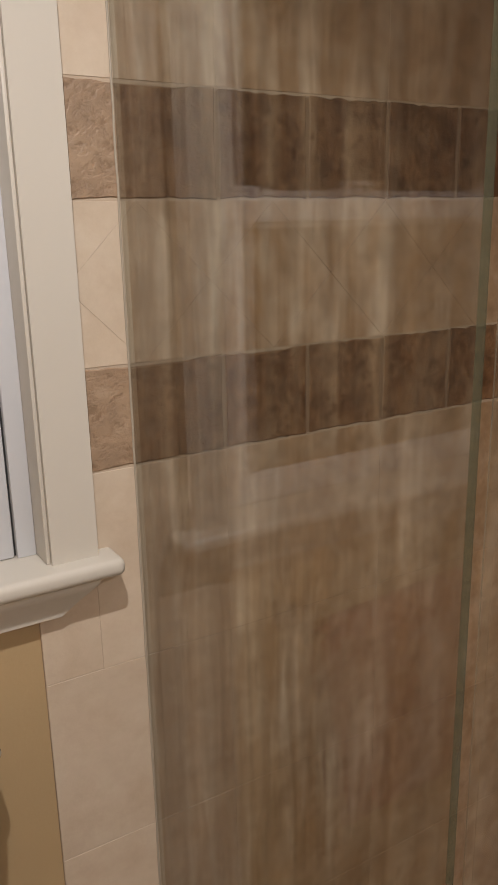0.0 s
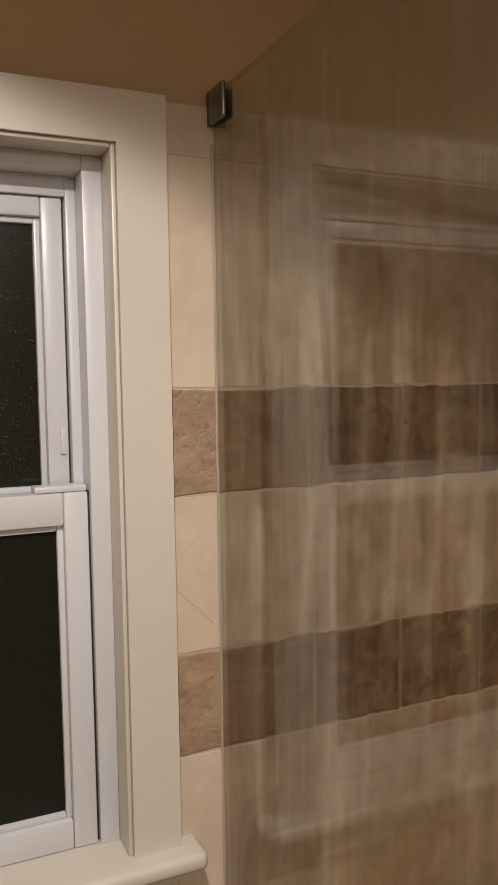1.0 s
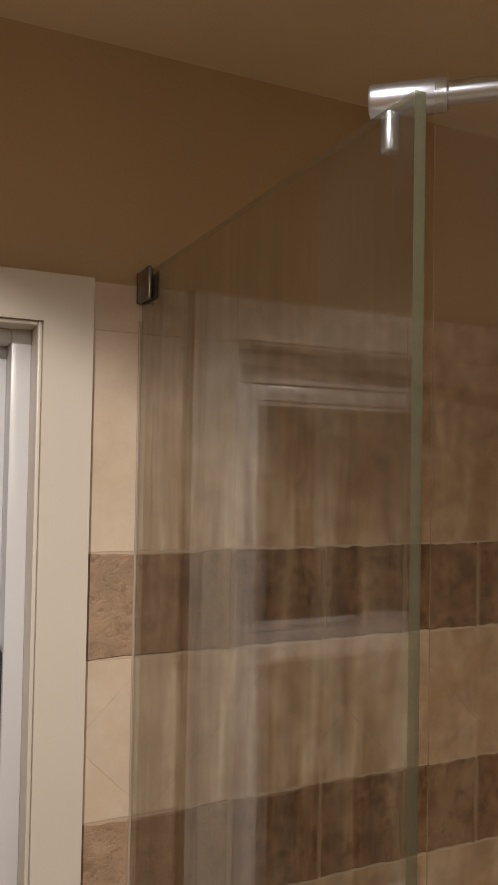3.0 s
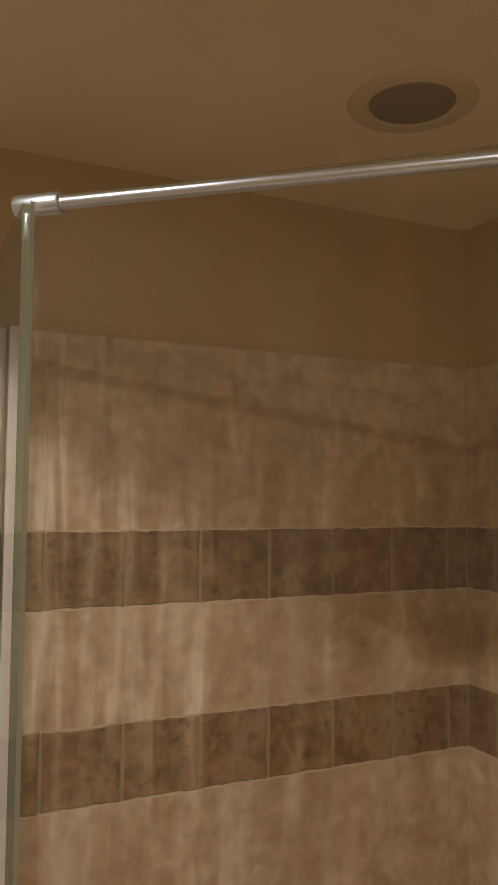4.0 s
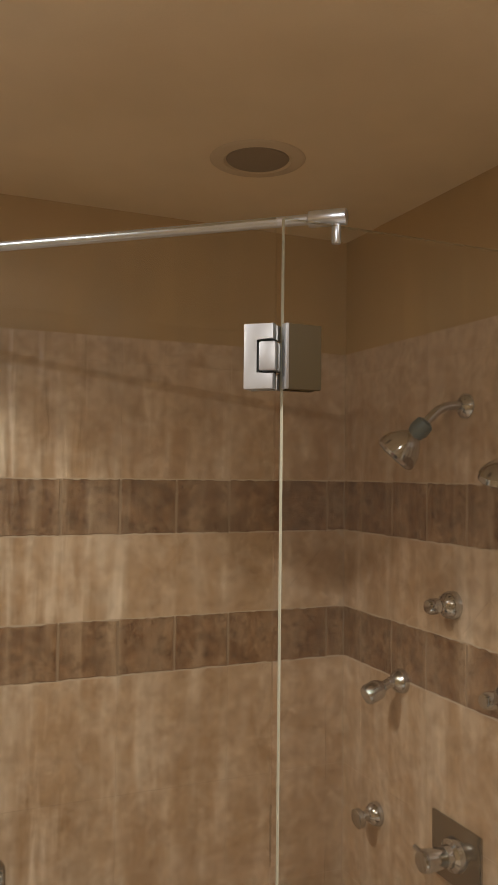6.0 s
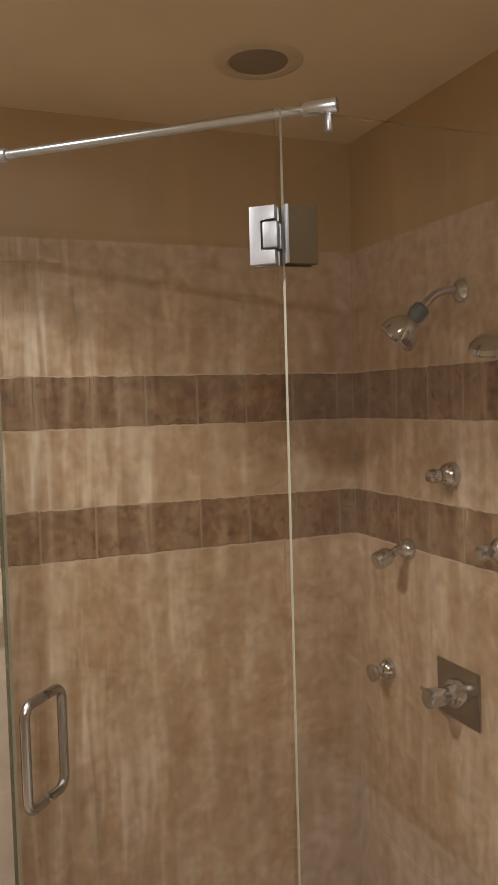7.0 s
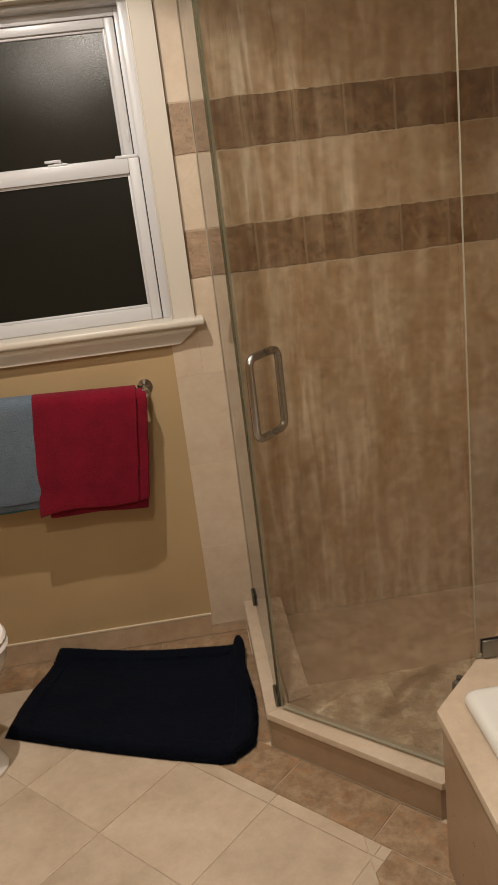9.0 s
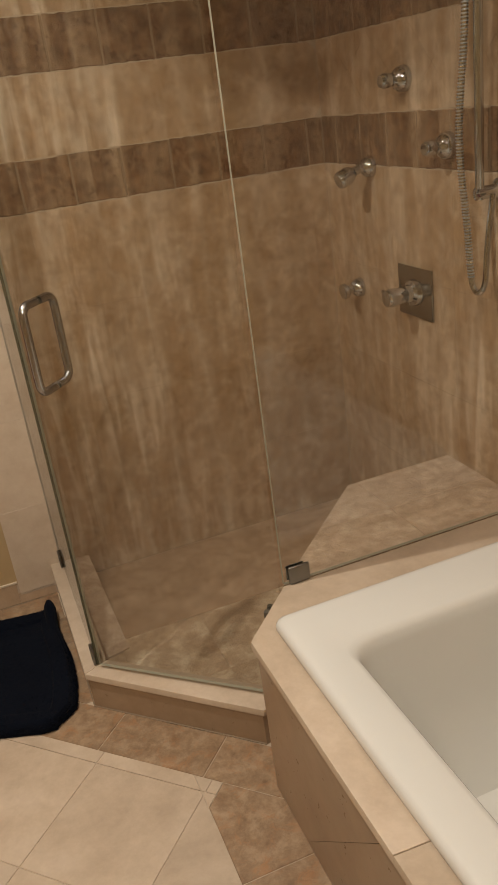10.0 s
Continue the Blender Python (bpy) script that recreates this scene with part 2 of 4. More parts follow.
def cloth(name, low, high, scale=420.0, relief=0.6, rough=0.95, sheen=0.07):
    m, n, l, b = material(name)
    v = coords(n, l, (1, 1, 1), False)
    f = noise_tex(n, l, v, scale, 3, 0.7)
    s = noise_tex(n, l, v, 9.0, 4)
    c = mix(n, l, 0.5, ramp(n, l, f, [(0.3, low), (0.7, high)]), ramp(n, l, s, [(0.3, low), (0.7, high)]))
    l.new(c, b.inputs["Base Color"])
    b.inputs["Roughness"].default_value = rough
    b.inputs["Specular IOR Level"].default_value = 0.1
    b.inputs["Sheen Weight"].default_value = sheen
    b.inputs["Sheen Roughness"].default_value = 0.6
    bump(n, l, b, f, relief, 0.004)
    return m


RED = cloth("red_terry", (0.11, 0.002, 0.010), (0.25, 0.006, 0.024), 210.0, 1.0)
BLUE = cloth("blue_terry", (0.094, 0.126, 0.163), (0.146, 0.186, 0.232), 210.0, 1.0)
TEAL = cloth("teal_terry", (0.02, 0.075, 0.085), (0.035, 0.11, 0.12))
NAVY = cloth("navy_pile", (0.0012, 0.0023, 0.0060), (0.0023, 0.0045, 0.0104), 170.0, 0.4, 0.95, 0.012)


def glass(name, tint, film, streaks, ripple, scale=30.0):
    """Clear pane: sees through, mirrors by Fresnel, with a veil of dried water in upright runs."""
    m, n, l, b = material(name)
    n.remove(b)
    out = n["Material Output"]
    v = coords(n, l, (1, 1, 1), False)
    s = noise_tex(n, l, coords(n, l, (1, 1, 0.045), False), scale, 2, 0.5, 1.0)
    fine = noise_tex(n, l, coords(n, l, (1, 1, 0.12), False), scale * 3.1, 3, 0.6, 1.4)
    f = noise_tex(n, l, v, 6.0, 3, 0.6)
    s = mix(n, l, 0.28, s, fine)
    clear = n.new("ShaderNodeBsdfTransparent")
    lo = tuple(c * (1 - ripple) for c in tint)
    mid = tuple(c * (1 - 0.62 * ripple) for c in tint)
    l.new(ramp(n, l, s, [(0.36, lo), (0.50, mid), (0.64, tint)]), clear.inputs[0])
    dust = n.new("ShaderNodeBsdfDiffuse")
    dust.inputs[0].default_value = (0.78, 0.73, 0.64, 1)
    through_dust = n.new("ShaderNodeBsdfTranslucent")
    through_dust.inputs[0].default_value = (0.78, 0.73, 0.64, 1)
    both = n.new("ShaderNodeMixShader")
    both.inputs[0].default_value = 0.5
    l.new(dust.outputs[0], both.inputs[1])
    l.new(through_dust.outputs[0], both.inputs[2])
    run = ramp(n, l, s, [(0.40, (streaks, streaks, streaks)), (0.60, (film, film, film))])
    thin = ramp(n, l, f, [(0.30, (0.35, 0.35, 0.35)), (0.65, (1, 1, 1))])
    amount = mix(n, l, 1.0, run, thin, "MULTIPLY")
    veil = n.new("ShaderNodeMixShader")
    l.new(amount, veil.inputs[0])
    l.new(clear.outputs[0], veil.inputs[1])
    l.new(both.outputs[0], veil.inputs[2])
    gloss = n.new("ShaderNodeBsdfGlossy")
    gloss.inputs["Roughness"].default_value = 0.02
    bp = n.new("ShaderNodeBump")
    bp.inputs["Strength"].default_value, bp.inputs["Distance"].default_value = 0.08, 0.0006
    l.new(s, bp.inputs["Height"])
    l.new(bp.outputs[0], gloss.inputs["Normal"])
    face = n.new("ShaderNodeLayerWeight")
    face.inputs[0].default_value = 0.5
    steep = n.new("ShaderNodeMath")
    steep.operation = "POWER"
    l.new(face.outputs["Facing"], steep.inputs[0])
    steep.inputs[1].default_value = 4.4
    fres = n.new("ShaderNodeMath")
    fres.operation = "MULTIPLY_ADD"
    l.new(steep.outputs[0], fres.inputs[0])
    fres.inputs[1].default_value, fres.inputs[2].default_value = 0.96, 0.04
    top = n.new("ShaderNodeMixShader")
    l.new(fres.outputs[0], top.inputs[0])
    l.new(veil.outputs[0], top.inputs[1])
    l.new(gloss.outputs[0], top.inputs[2])
    l.new(top.outputs[0], out.inputs[0])
    return m


GLASS = glass("clear_shower_glass", (0.985, 0.99, 0.975), 0.005, 0.012, 0.03, 22.0)
STREAKED = glass("streaked_shower_glass", (0.965, 0.97, 0.95), 0.008, 0.026, 0.11, 30.0)


def edge_glass(name, colour, clear_share):
    """Polished pane edge: partly seen through, partly a pale green sheen."""
    m, n, l, b = material(name)
    b.inputs["Base Color"].default_value = (*colour, 1)
    b.inputs["Roughness"].default_value = 0.12
    see = n.new("ShaderNodeBsdfTransparent")
    see.inputs[0].default_value = (0.76, 0.78, 0.68, 1)
    mx = n.new("ShaderNodeMixShader")
    mx.inputs[0].default_value = clear_share
    l.new(b.outputs[0], mx.inputs[1])
    l.new(see.outputs[0], mx.inputs[2])
    l.new(mx.outputs[0], n["Material Output"].inputs[0])
    return m


EDGE = edge_glass("green_glass_edge", (0.090, 0.092, 0.058), 0.42)
PALE_EDGE = edge_glass("pale_glass_edge", (0.42, 0.41, 0.32), 0.22)
TOP_EDGE = edge_glass("pane_top_edge", (0.62, 0.53, 0.40), 0.74)


def night_pane(name, wet, gloss, mirror):
    m, n, l, b = material(name)
    v = coords(n, l, (1, 1, 1), False)
    b.inputs["Specular IOR Level"].default_value = mirror
    b.inputs["Roughness"].default_value = gloss
    drops = ramp(n, l, noise_tex(n, l, v, 420.0, 2, 0.5), [(0.64, (0, 0, 0)), (0.74, (1, 1, 1))])
    ripple = noise_tex(n, l, v, 260.0, 3, 0.6)
    l.new(mix(n, l, drops, (0.007, 0.0085, 0.0065), (0.11, 0.11, 0.11)), b.inputs["Base Color"])
    bump(n, l, b, mix(n, l, 0.8, ripple, drops), wet, 0.002)
    return m


PANE = night_pane("rain_spotted_glass", 0.50, 0.16, 0.62)
LOW_PANE = night_pane("obscure_window_glass", 0.03, 0.28, 0.35)


# ---- mesh helpers ----
def mesh_of(name, bm, mats, smooth=True, angle=35):
    bmesh.ops.recalc_face_normals(bm, faces=bm.faces)
    me = bpy.data.meshes.new(name)
    bm.to_mesh(me)
    bm.free()
    for m in mats if isinstance(mats, (list, tuple)) else [mats]:
        me.materials.append(m)
    if smooth:
        me.shade_smooth()
        me.set_sharp_from_angle(angle=radians(angle))
    return me


def part(name, bm, mats, parent=None, label="", smooth=True):
    ob = new(name, mesh_of(name, bm, mats, smooth))
    if parent:
        ob.parent = parent
    return tagged(ob, label)


def thing(name, bm, mats, label, category="", group="", kind=""):
    return tagged(part(name, bm, mats), label, category, group, kind)


def root(name, label, category, group="", kind="", at=(0, 0, 0)):
    ob = new(name)
    ob.location = at
    ob.empty_display_size = 0.1
    return tagged(ob, label, category, group, kind)


def box(bm, x0, x1, y0, y1, z0, z1, bevel=0.0, seg=2, m=None):
    a = Matrix.LocRotScale(((x0 + x1) / 2, (y0 + y1) / 2, (z0 + z1) / 2), None, (x1 - x0, y1 - y0, z1 - z0))
    r = bmesh.ops.create_cube(bm, size=1, matrix=(m @ a) if m else a)
    if bevel:
        edges = list({e for v in r["verts"] for e in v.link_edges})
        bmesh.ops.bevel(bm, geom=edges, offset=bevel, segments=seg, affect="EDGES", profile=0.5)
    return bm


def cyl(bm, p0, p1, r0, r1=None, seg=24, bevel=0.0):
    p0, p1 = Vector(p0), Vector(p1)
    d = p1 - p0
    m = Matrix.Translation((p0 + p1) / 2) @ d.to_track_quat("Z", "Y").to_matrix().to_4x4()
    r = bmesh.ops.create_cone(bm, cap_ends=True, segments=seg, radius1=r0, radius2=r0 if r1 is None else r1, depth=d.length, matrix=m)
    if bevel:
        edges = list({e for v in r["verts"] for e in v.link_edges if len(e.link_faces) == 2 and any(len(f.verts) > 4 for f in e.link_faces)})
        bmesh.ops.bevel(bm, geom=edges, offset=bevel, segments=2, affect="EDGES", profile=0.5)
    return bm


def lathe(bm, profile, m, seg=28):
    """Turn (radius, height) pairs round the local z of m."""
    rings = []
    for r, h in profile:
        rings.append([bm.verts.new(m @ Vector((max(r, 1e-5) * math.cos(2 * math.pi * k / seg), max(r, 1e-5) * math.sin(2 * math.pi * k / seg), h))) for k in range(seg)])
    for a, b in zip(rings, rings[1:]):
        for k in range(seg):
            bm.faces.new((a[k], a[(k + 1) % seg], b[(k + 1) % seg], b[k]))
    bm.faces.new(rings[0])
    bm.faces.new(rings[-1])
    return bm


def tube(bm, pts, r, seg=12, closed=False):
    pts = [Vector(p) for p in pts]
    count = len(pts)
    rings, up = [], None
    for i, p in enumerate(pts):
        a = pts[(i - 1) % count] if closed or i else p
        b = pts[(i + 1) % count] if closed or i < count - 1 else p
        t = (b - a).normalized()
        if up is None:
            up = t.orthogonal().normalized()
        up = (up - t * up.dot(t)).normalized()
        side = t.cross(up)
        rings.append([bm.verts.new(p + (up * math.cos(2 * math.pi * k / seg) + side * math.sin(2 * math.pi * k / seg)) * r) for k in range(seg)])
    for i in range(count if closed else count - 1):
        a, b = rings[i], rings[(i + 1) % count]
        for k in range(seg):
            bm.faces.new((a[k], a[(k + 1) % seg], b[(k + 1) % seg], b[k]))
    if not closed:
        bm.faces.new(rings[0])
        bm.faces.new(rings[-1])
    return bm


def prism(bm, poly, z0, z1, bevel=0.0, seg=2):
    low = [bm.verts.new((x, y, z0)) for x, y in poly]
    high = [bm.verts.new((x, y, z1)) for x, y in poly]
    top = bm.faces.new(high)
    bm.faces.new(low[::-1])
    k = len(poly)
    for i in range(k):
        bm.faces.new((low[i], low[(i + 1) % k], high[(i + 1) % k], high[i]))
    if bevel:
        bmesh.ops.bevel(bm, geom=list(top.edges), offset=bevel, segments=seg, affect="EDGES", profile=0.5)
    return bm


def clip(poly, nx, ny, c):
    """The part of a convex polygon where nx*x + ny*y <= c."""
    res = []
    for (ax, ay), (bx, by) in zip(poly, poly[1:] + poly[:1]):
        da, db = nx * ax + ny * ay - c, nx * bx + ny * by - c
        if da <= 0:
            res.append((ax, ay))
        if da * db < 0:
            s = da / (da - db)
            res.append((ax + (bx - ax) * s, ay + (by - ay) * s))
    return res


def area(poly):
    return abs(sum(a[0] * b[1] - b[0] * a[1] for a, b in zip(poly, poly[1:] + poly[:1]))) / 2


def rect(u0, u1, v0, v1):
    return [(u0, v0), (u1, v0), (u1, v1), (u0, v1)]


TILE_CACHE = {}
TILE_RNG = random.Random(5)
ON_A = Matrix(((1, 0, 0, 0), (0, 0, -1, 0), (0, 1, 0, 0), (0, 0, 0, 1)))
ON_B = Matrix(((0, 0, -1, 0), (-1, 0, 0, 0), (0, 1, 0, 0), (0, 0, 0, 1)))
FLAT = Matrix.Identity(4)


def tile(name, poly, plane, height, mat, parent, gap=0.003, thick=0.008, ease=0.0015, ragged=0.0):
    """One stone piece: the polygon (u, v) on a plane, its face at the given height along the plane's normal."""
    if area(poly) < 0.0004 or len(poly) < 3:
        return None
    u0, v0 = min(p[0] for p in poly), min(p[1] for p in poly)
    local = [(round(u - u0, 4), round(v - v0, 4)) for u, v in poly]
    variant = TILE_RNG.randrange(4) if ragged else 0
    key = (tuple(local), mat.name, round(thick, 4), variant)
    if key not in TILE_CACHE:
        rng = random.Random(variant + 11)
        cx, cy = sum(p[0] for p in local) / len(local), sum(p[1] for p in local) / len(local)
        ring = []
        for a, b in zip(local, local[1:] + local[:1]):
            level = abs(a[1] - b[1]) < 0.001
            steps = 12 if ragged > 0.003 and level else 4 if ragged else 1
            for i in range(steps):
                s = i / steps
                x, y = a[0] + (b[0] - a[0]) * s, a[1] + (b[1] - a[1]) * s
                d = max(1e-6, math.hypot(x - cx, y - cy))
                inset = gap / 2 * (1.3 if ragged else 1.2) + rng.random() * (ragged if level or ragged < 0.003 else 0.0015)
                ring.append((x - (x - cx) / d * inset, y - (y - cy) / d * inset, cx, cy))
        bm = bmesh.new()
        e = ease * (2.2 if ragged else 1)
        rows = []
        for k, h in ((0.0, -thick), (0.0, -e), (e, 0.0)):
            row = []
            for x, y, qx, qy in ring:
                d = max(1e-6, math.hypot(x - qx, y - qy))
                row.append(bm.verts.new((x - (x - qx) / d * k * 1.3, y - (y - qy) / d * k * 1.3, h)))
            rows.append(row)
        for a, b in zip(rows, rows[1:]):
            for i in range(len(a)):
                j = (i + 1) % len(a)
                bm.faces.new((a[i], a[j], b[j], b[i]))
        bm.faces.new(rows[-1])
        TILE_CACHE[key] = mesh_of(name, bm, mat, False)
    ob = new(name, TILE_CACHE[key])
    ob.parent = parent
    ob.matrix_local = plane @ Matrix.Translation((u0, v0, height))
    return ob


# ---- the room ----
TILE_TOP, B1_TOP, B1_LOW, B2_TOP, B2_LOW = 2.108, 1.743, 1.597, 1.385, 1.239
WIN_R, WIN_L, WIN_TOP, WIN_LOW = -1.245, -2.095, 2.045, 1.128
HIGH = 2.44
GLASS_X, GLASS_Y = -1.104, -1.003

bm = bmesh.new()
for x0, x1, z0, z1 in ((-3.1, WIN_L, 0, HIGH), (WIN_R, 0.012, 0, HIGH), (WIN_L, WIN_R, 0, WIN_LOW - 0.03), (WIN_L, WIN_R, WIN_TOP, HIGH)):
    box(bm, x0, x1, 0.006, 0.16, z0, z1)
wall_a = thing("wall_north", bm, WALL, "tan painted wall with a stone tiled stretch at the shower", "wall", kind="structure")
wall_b = thing("wall_east", box(bmesh.new(), 0.006, 0.16, -4.0, 0.16, 0, HIGH), WALL, "tan painted wall, stone tiled inside the shower", "wall", kind="structure")
thing("wall_south", box(bmesh.new(), -3.26, 0.16, -4.15, -4.0, 0, HIGH), WALL, "plain tan painted wall behind", "wall", kind="structure")
thing("wall_west", box(bmesh.new(), -3.26, -3.1, -4.0, 0.16, 0, HIGH), WALL, "plain tan painted side wall", "wall", kind="structure")
thing("ceiling", box(bmesh.new(), -3.26, 0.16, -4.15, 0.16, HIGH, HIGH + 0.1), CEIL, "dull beige painted flat ceiling", "ceiling", kind="structure")
floor = thing("floor", box(bmesh.new(), -3.26, 0.16, -4.15, 0.16, -0.15, -0.0022), DARKGROUT, "cream stone floor with a brown stone border", "floor", kind="structure")

# grout beds behind the tiles
bm = bmesh.new()
box(bm, -1.1775, 0.006, 0.0008, 0.006, 0.0, TILE_TOP - 0.002)
box(bm, -1.264, -1.1775, 0.0008, 0.006, 0.0, 1.10)
box(bm, -3.1, -1.264, 0.002, 0.006, 0.0, 0.078)
part("grout_bed", bm, GROUT, wall_a)
for z0, z1 in ((B2_LOW, B2_TOP), (B1_LOW, B1_TOP)):
    part("band_grout", box(bmesh.new(), -1.1775, 0.0, 0.0003, 0.004, z0 + 0.005, z1 - 0.005), BAND_GROUT, wall_a)
    part("band_grout", box(bmesh.new(), 0.0003, 0.004, -1.30, 0.0, z0 + 0.005, z1 - 0.005), BAND_GROUT, wall_b)
part("grout_bed", box(bmesh.new(), 0.0008, 0.006, -2.75, 0.0008, 0.0, TILE_TOP - 0.002), GROUT, wall_b)

# thin caulk bead on the stone baseboard
bm = bmesh.new()
box(bm, -3.1, -1.266, -0.001, 0.006, 0.078, 0.085, 0.001)
thing("baseboard_caulk_line", bm, CAULK, "white caulk line on the brown stone baseboard", "trim", kind="structure")

# ---- the window ----
def build_window():
    win = root("window_1", "white double-hung window with dark obscure panes", "window", kind="structure")
    # mitred casing boards with a bead along the inner edge
    boards = ([(-1.180, 1.128), (-1.180, 2.108), (WIN_R, WIN_TOP), (WIN_R, 1.128)],
              [(-2.160, 1.128), (WIN_L, 1.128), (WIN_L, WIN_TOP), (-2.160, 2.108)],
              [(-1.180, 2.108), (-2.160, 2.108), (WIN_L, WIN_TOP), (WIN_R, WIN_TOP)])
    stand = Matrix(((1, 0, 0, 0), (0, 0, -1, 0), (0, 1, 0, 0), (0, 0, 0, 1)))
    for poly in boards:
        bm = prism(bmesh.new(), poly, -0.006, 0.021)
        bm.transform(stand)
        part("casing", bm, WHITE, win)
    bm = bmesh.new()
    box(bm, WIN_R - 0.006, WIN_R, -0.015, 0.13, 1.128, WIN_TOP, 0.002)
    box(bm, WIN_L, WIN_L + 0.006, -0.015, 0.13, 1.128, WIN_TOP, 0.002)
    box(bm, WIN_L + 0.006, WIN_R - 0.006, -0.015, 0.13, WIN_TOP - 0.006, WIN_TOP, 0.002)
    part("jamb_lining", bm, WHITE, win)
    bm = bmesh.new()
    box(bm, -2.20, -1.152, -0.052, 0.10, 1.103, 1.128, 0.009, 3)
    part("window_sill", bm, WHITE, win)
    bm = bmesh.new()
    # apron board with returned ends, swept as a small moulding
    prof = [(0.003, 1.103), (-0.034, 1.103), (-0.034, 1.092), (-0.028, 1.082), (-0.020, 1.068), (-0.017, 1.049), (0.003, 1.049)]
    ends = []
    for s, x_top, x_low in ((0, -2.175, -2.115), (1, -1.180, -1.238)):
        ends.append([bm.verts.new((x_top + (x_low - x_top) * ((1.103 - z) / 0.054) ** 1.4, y, z)) for y, z in prof])
    for i in range(len(prof)):
        j = (i + 1) % len(prof)
        bm.faces.new((ends[0][i], ends[0][j], ends[1][j], ends[1][i]))
    bm.faces.new(ends[0])
    bm.faces.new(ends[1])
    part("apron", bm, WHITE, win)
    # vinyl frame: two stepped tracks round the opening
    bm = bmesh.new()
    for x0, x1, y0 in ((-1.277, WIN_R - 0.006, 0.030), (WIN_L + 0.006, -2.063, 0.030), (-1.291, -1.277, 0.068), (-2.063, -2.049, 0.068)):
        box(bm, x0, x1, y0, 0.13, 1.128, WIN_TOP - 0.006, 0.0015)
    box(bm, -2.063, -1.277, 0.030, 0.13, 2.020, WIN_TOP - 0.006, 0.0015)
    box(bm, -2.049, -1.291, 0.068, 0.13, 1.994, 2.020, 0.0015)
    part("window_frame", bm, VINYL, win)
    bm = bmesh.new()
    for x in (-1.2795, -2.0635):
        box(bm, x, x + 0.0025, 0.040, 0.058, 1.13, 1.61)
    for x in (-1.2935, -2.0495):
        box(bm, x, x + 0.0025, 0.082, 0.095, 1.61, 1.985)
    part("weatherstrip", bm, GASKET, win)

    def sash(name, x0, x1, y0, y1, z0, z1, stile, top, low):
        s = new(name)
        s.parent = win
        bm = bmesh.new()
        box(bm, x0, x0 + stile, y0, y1, z0, z1, 0.003)
        box(bm, x1 - stile, x1, y0, y1, z0, z1, 0.003)
        box(bm, x0 + stile, x1 - stile, y0 + 0.0006, y1, z1 - top, z1, 0.003)
        box(bm, x0 + stile, x1 - stile, y0 + 0.0006, y1, z0, z0 + low, 0.003)
        # inner glazing step
        for a, b, c, d in ((x0 + stile, x0 + stile + 0.008, z0 + low, z1 - top), (x1 - stile - 0.008, x1 - stile, z0 + low, z1 - top)):
            box(bm, a, b, y0 + 0.009, y1, c, d, 0.0015)
        for c, d in ((z0 + low, z0 + low + 0.008), (z1 - top - 0.008, z1 - top)):
            box(bm, x0 + stile + 0.008, x1 - stile - 0.008, y0 + 0.009, y1, c, d, 0.0015)
        part("sash_frame", bm, VINYL, s)
        part("pane", box(bmesh.new(), x0 + stile, x1 - stile, y0 + 0.016, y0 + 0.022, z0 + low, z1 - top), PANE if name == "upper_sash" else LOW_PANE, s, "dark obscure pane at night", False)
        return s

    sash("upper_sash", -2.046, -1.294, 0.074, 0.106, 1.572, 1.9935, 0.028, 0.026, 0.035)
    sash("lower_sash", -2.060, -1.280, 0.034, 0.066, 1.1285, 1.610, 0.032, 0.043, 0.040)
    part("tilt_latch", box(bmesh.new(), -1.3055, -1.2985, 0.0705, 0.0742, 1.657, 1.691, 0.001), VINYL, win)
    bm = bmesh.new()
    box(bm, -1.348, -1.281, 0.036, 0.064, 1.6105, 1.619, 0.002)
    box(bm, -2.059, -1.992, 0.036, 0.064, 1.6105, 1.619, 0.002)
    part("rail_lip", bm, VINYL, win)
    for x in (-1.518, -1.826):
        bm = bmesh.new()
        box(bm, x - 0.028, x + 0.028, 0.038, 0.062, 1.6105, 1.617, 0.002)
        cyl(bm, (x, 0.05, 1.618), (x, 0.05, 1.628), 0.012, 0.010, 20, 0.001)
        box(bm, x - 0.036, x + 0.004, 0.034, 0.046, 1.620, 1.628, 0.002)
        part("sash_lock", bm, VINYL, win)
    return win


build_window()

# night outside
thing("backdrop", box(bmesh.new(), -3.2, 0.1, 0.60, 0.62, 0.2, 2.6), GASKET, "black night beyond the window", "night", kind="structure")


# ---- shower base, kerb, deck and seat ----
R2 = math.sqrt(0.5)
KERB_O = [(-1.147, 0.0), (-1.147, -0.635), (-0.775, -1.000)]
KERB_I = [(-1.081, 0.0), (-1.081, -0.604), (-0.690, -0.962)]
kerb_poly_a = [KERB_O[0], KERB_O[1], KERB_I[1], KERB_I[0]]
kerb_poly_b = [KERB_O[1], KERB_O[2], (-0.705, -0.985), KERB_I[2], KERB_I[1]]
kerb = root("shower_kerb", "low shower kerb with a cream stone cap and taupe stone face", "kerb", kind="structure")
for poly in (kerb_poly_a, kerb_poly_b):
    part("cap", prism(bmesh.new(), poly, 0.094, 0.113, 0.003), CREAM, kerb, "cream stone cap")
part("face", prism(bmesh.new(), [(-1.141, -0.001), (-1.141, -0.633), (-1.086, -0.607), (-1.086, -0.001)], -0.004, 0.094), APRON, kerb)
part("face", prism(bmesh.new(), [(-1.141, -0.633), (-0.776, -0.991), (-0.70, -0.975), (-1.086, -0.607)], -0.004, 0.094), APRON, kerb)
bm = bmesh.new()
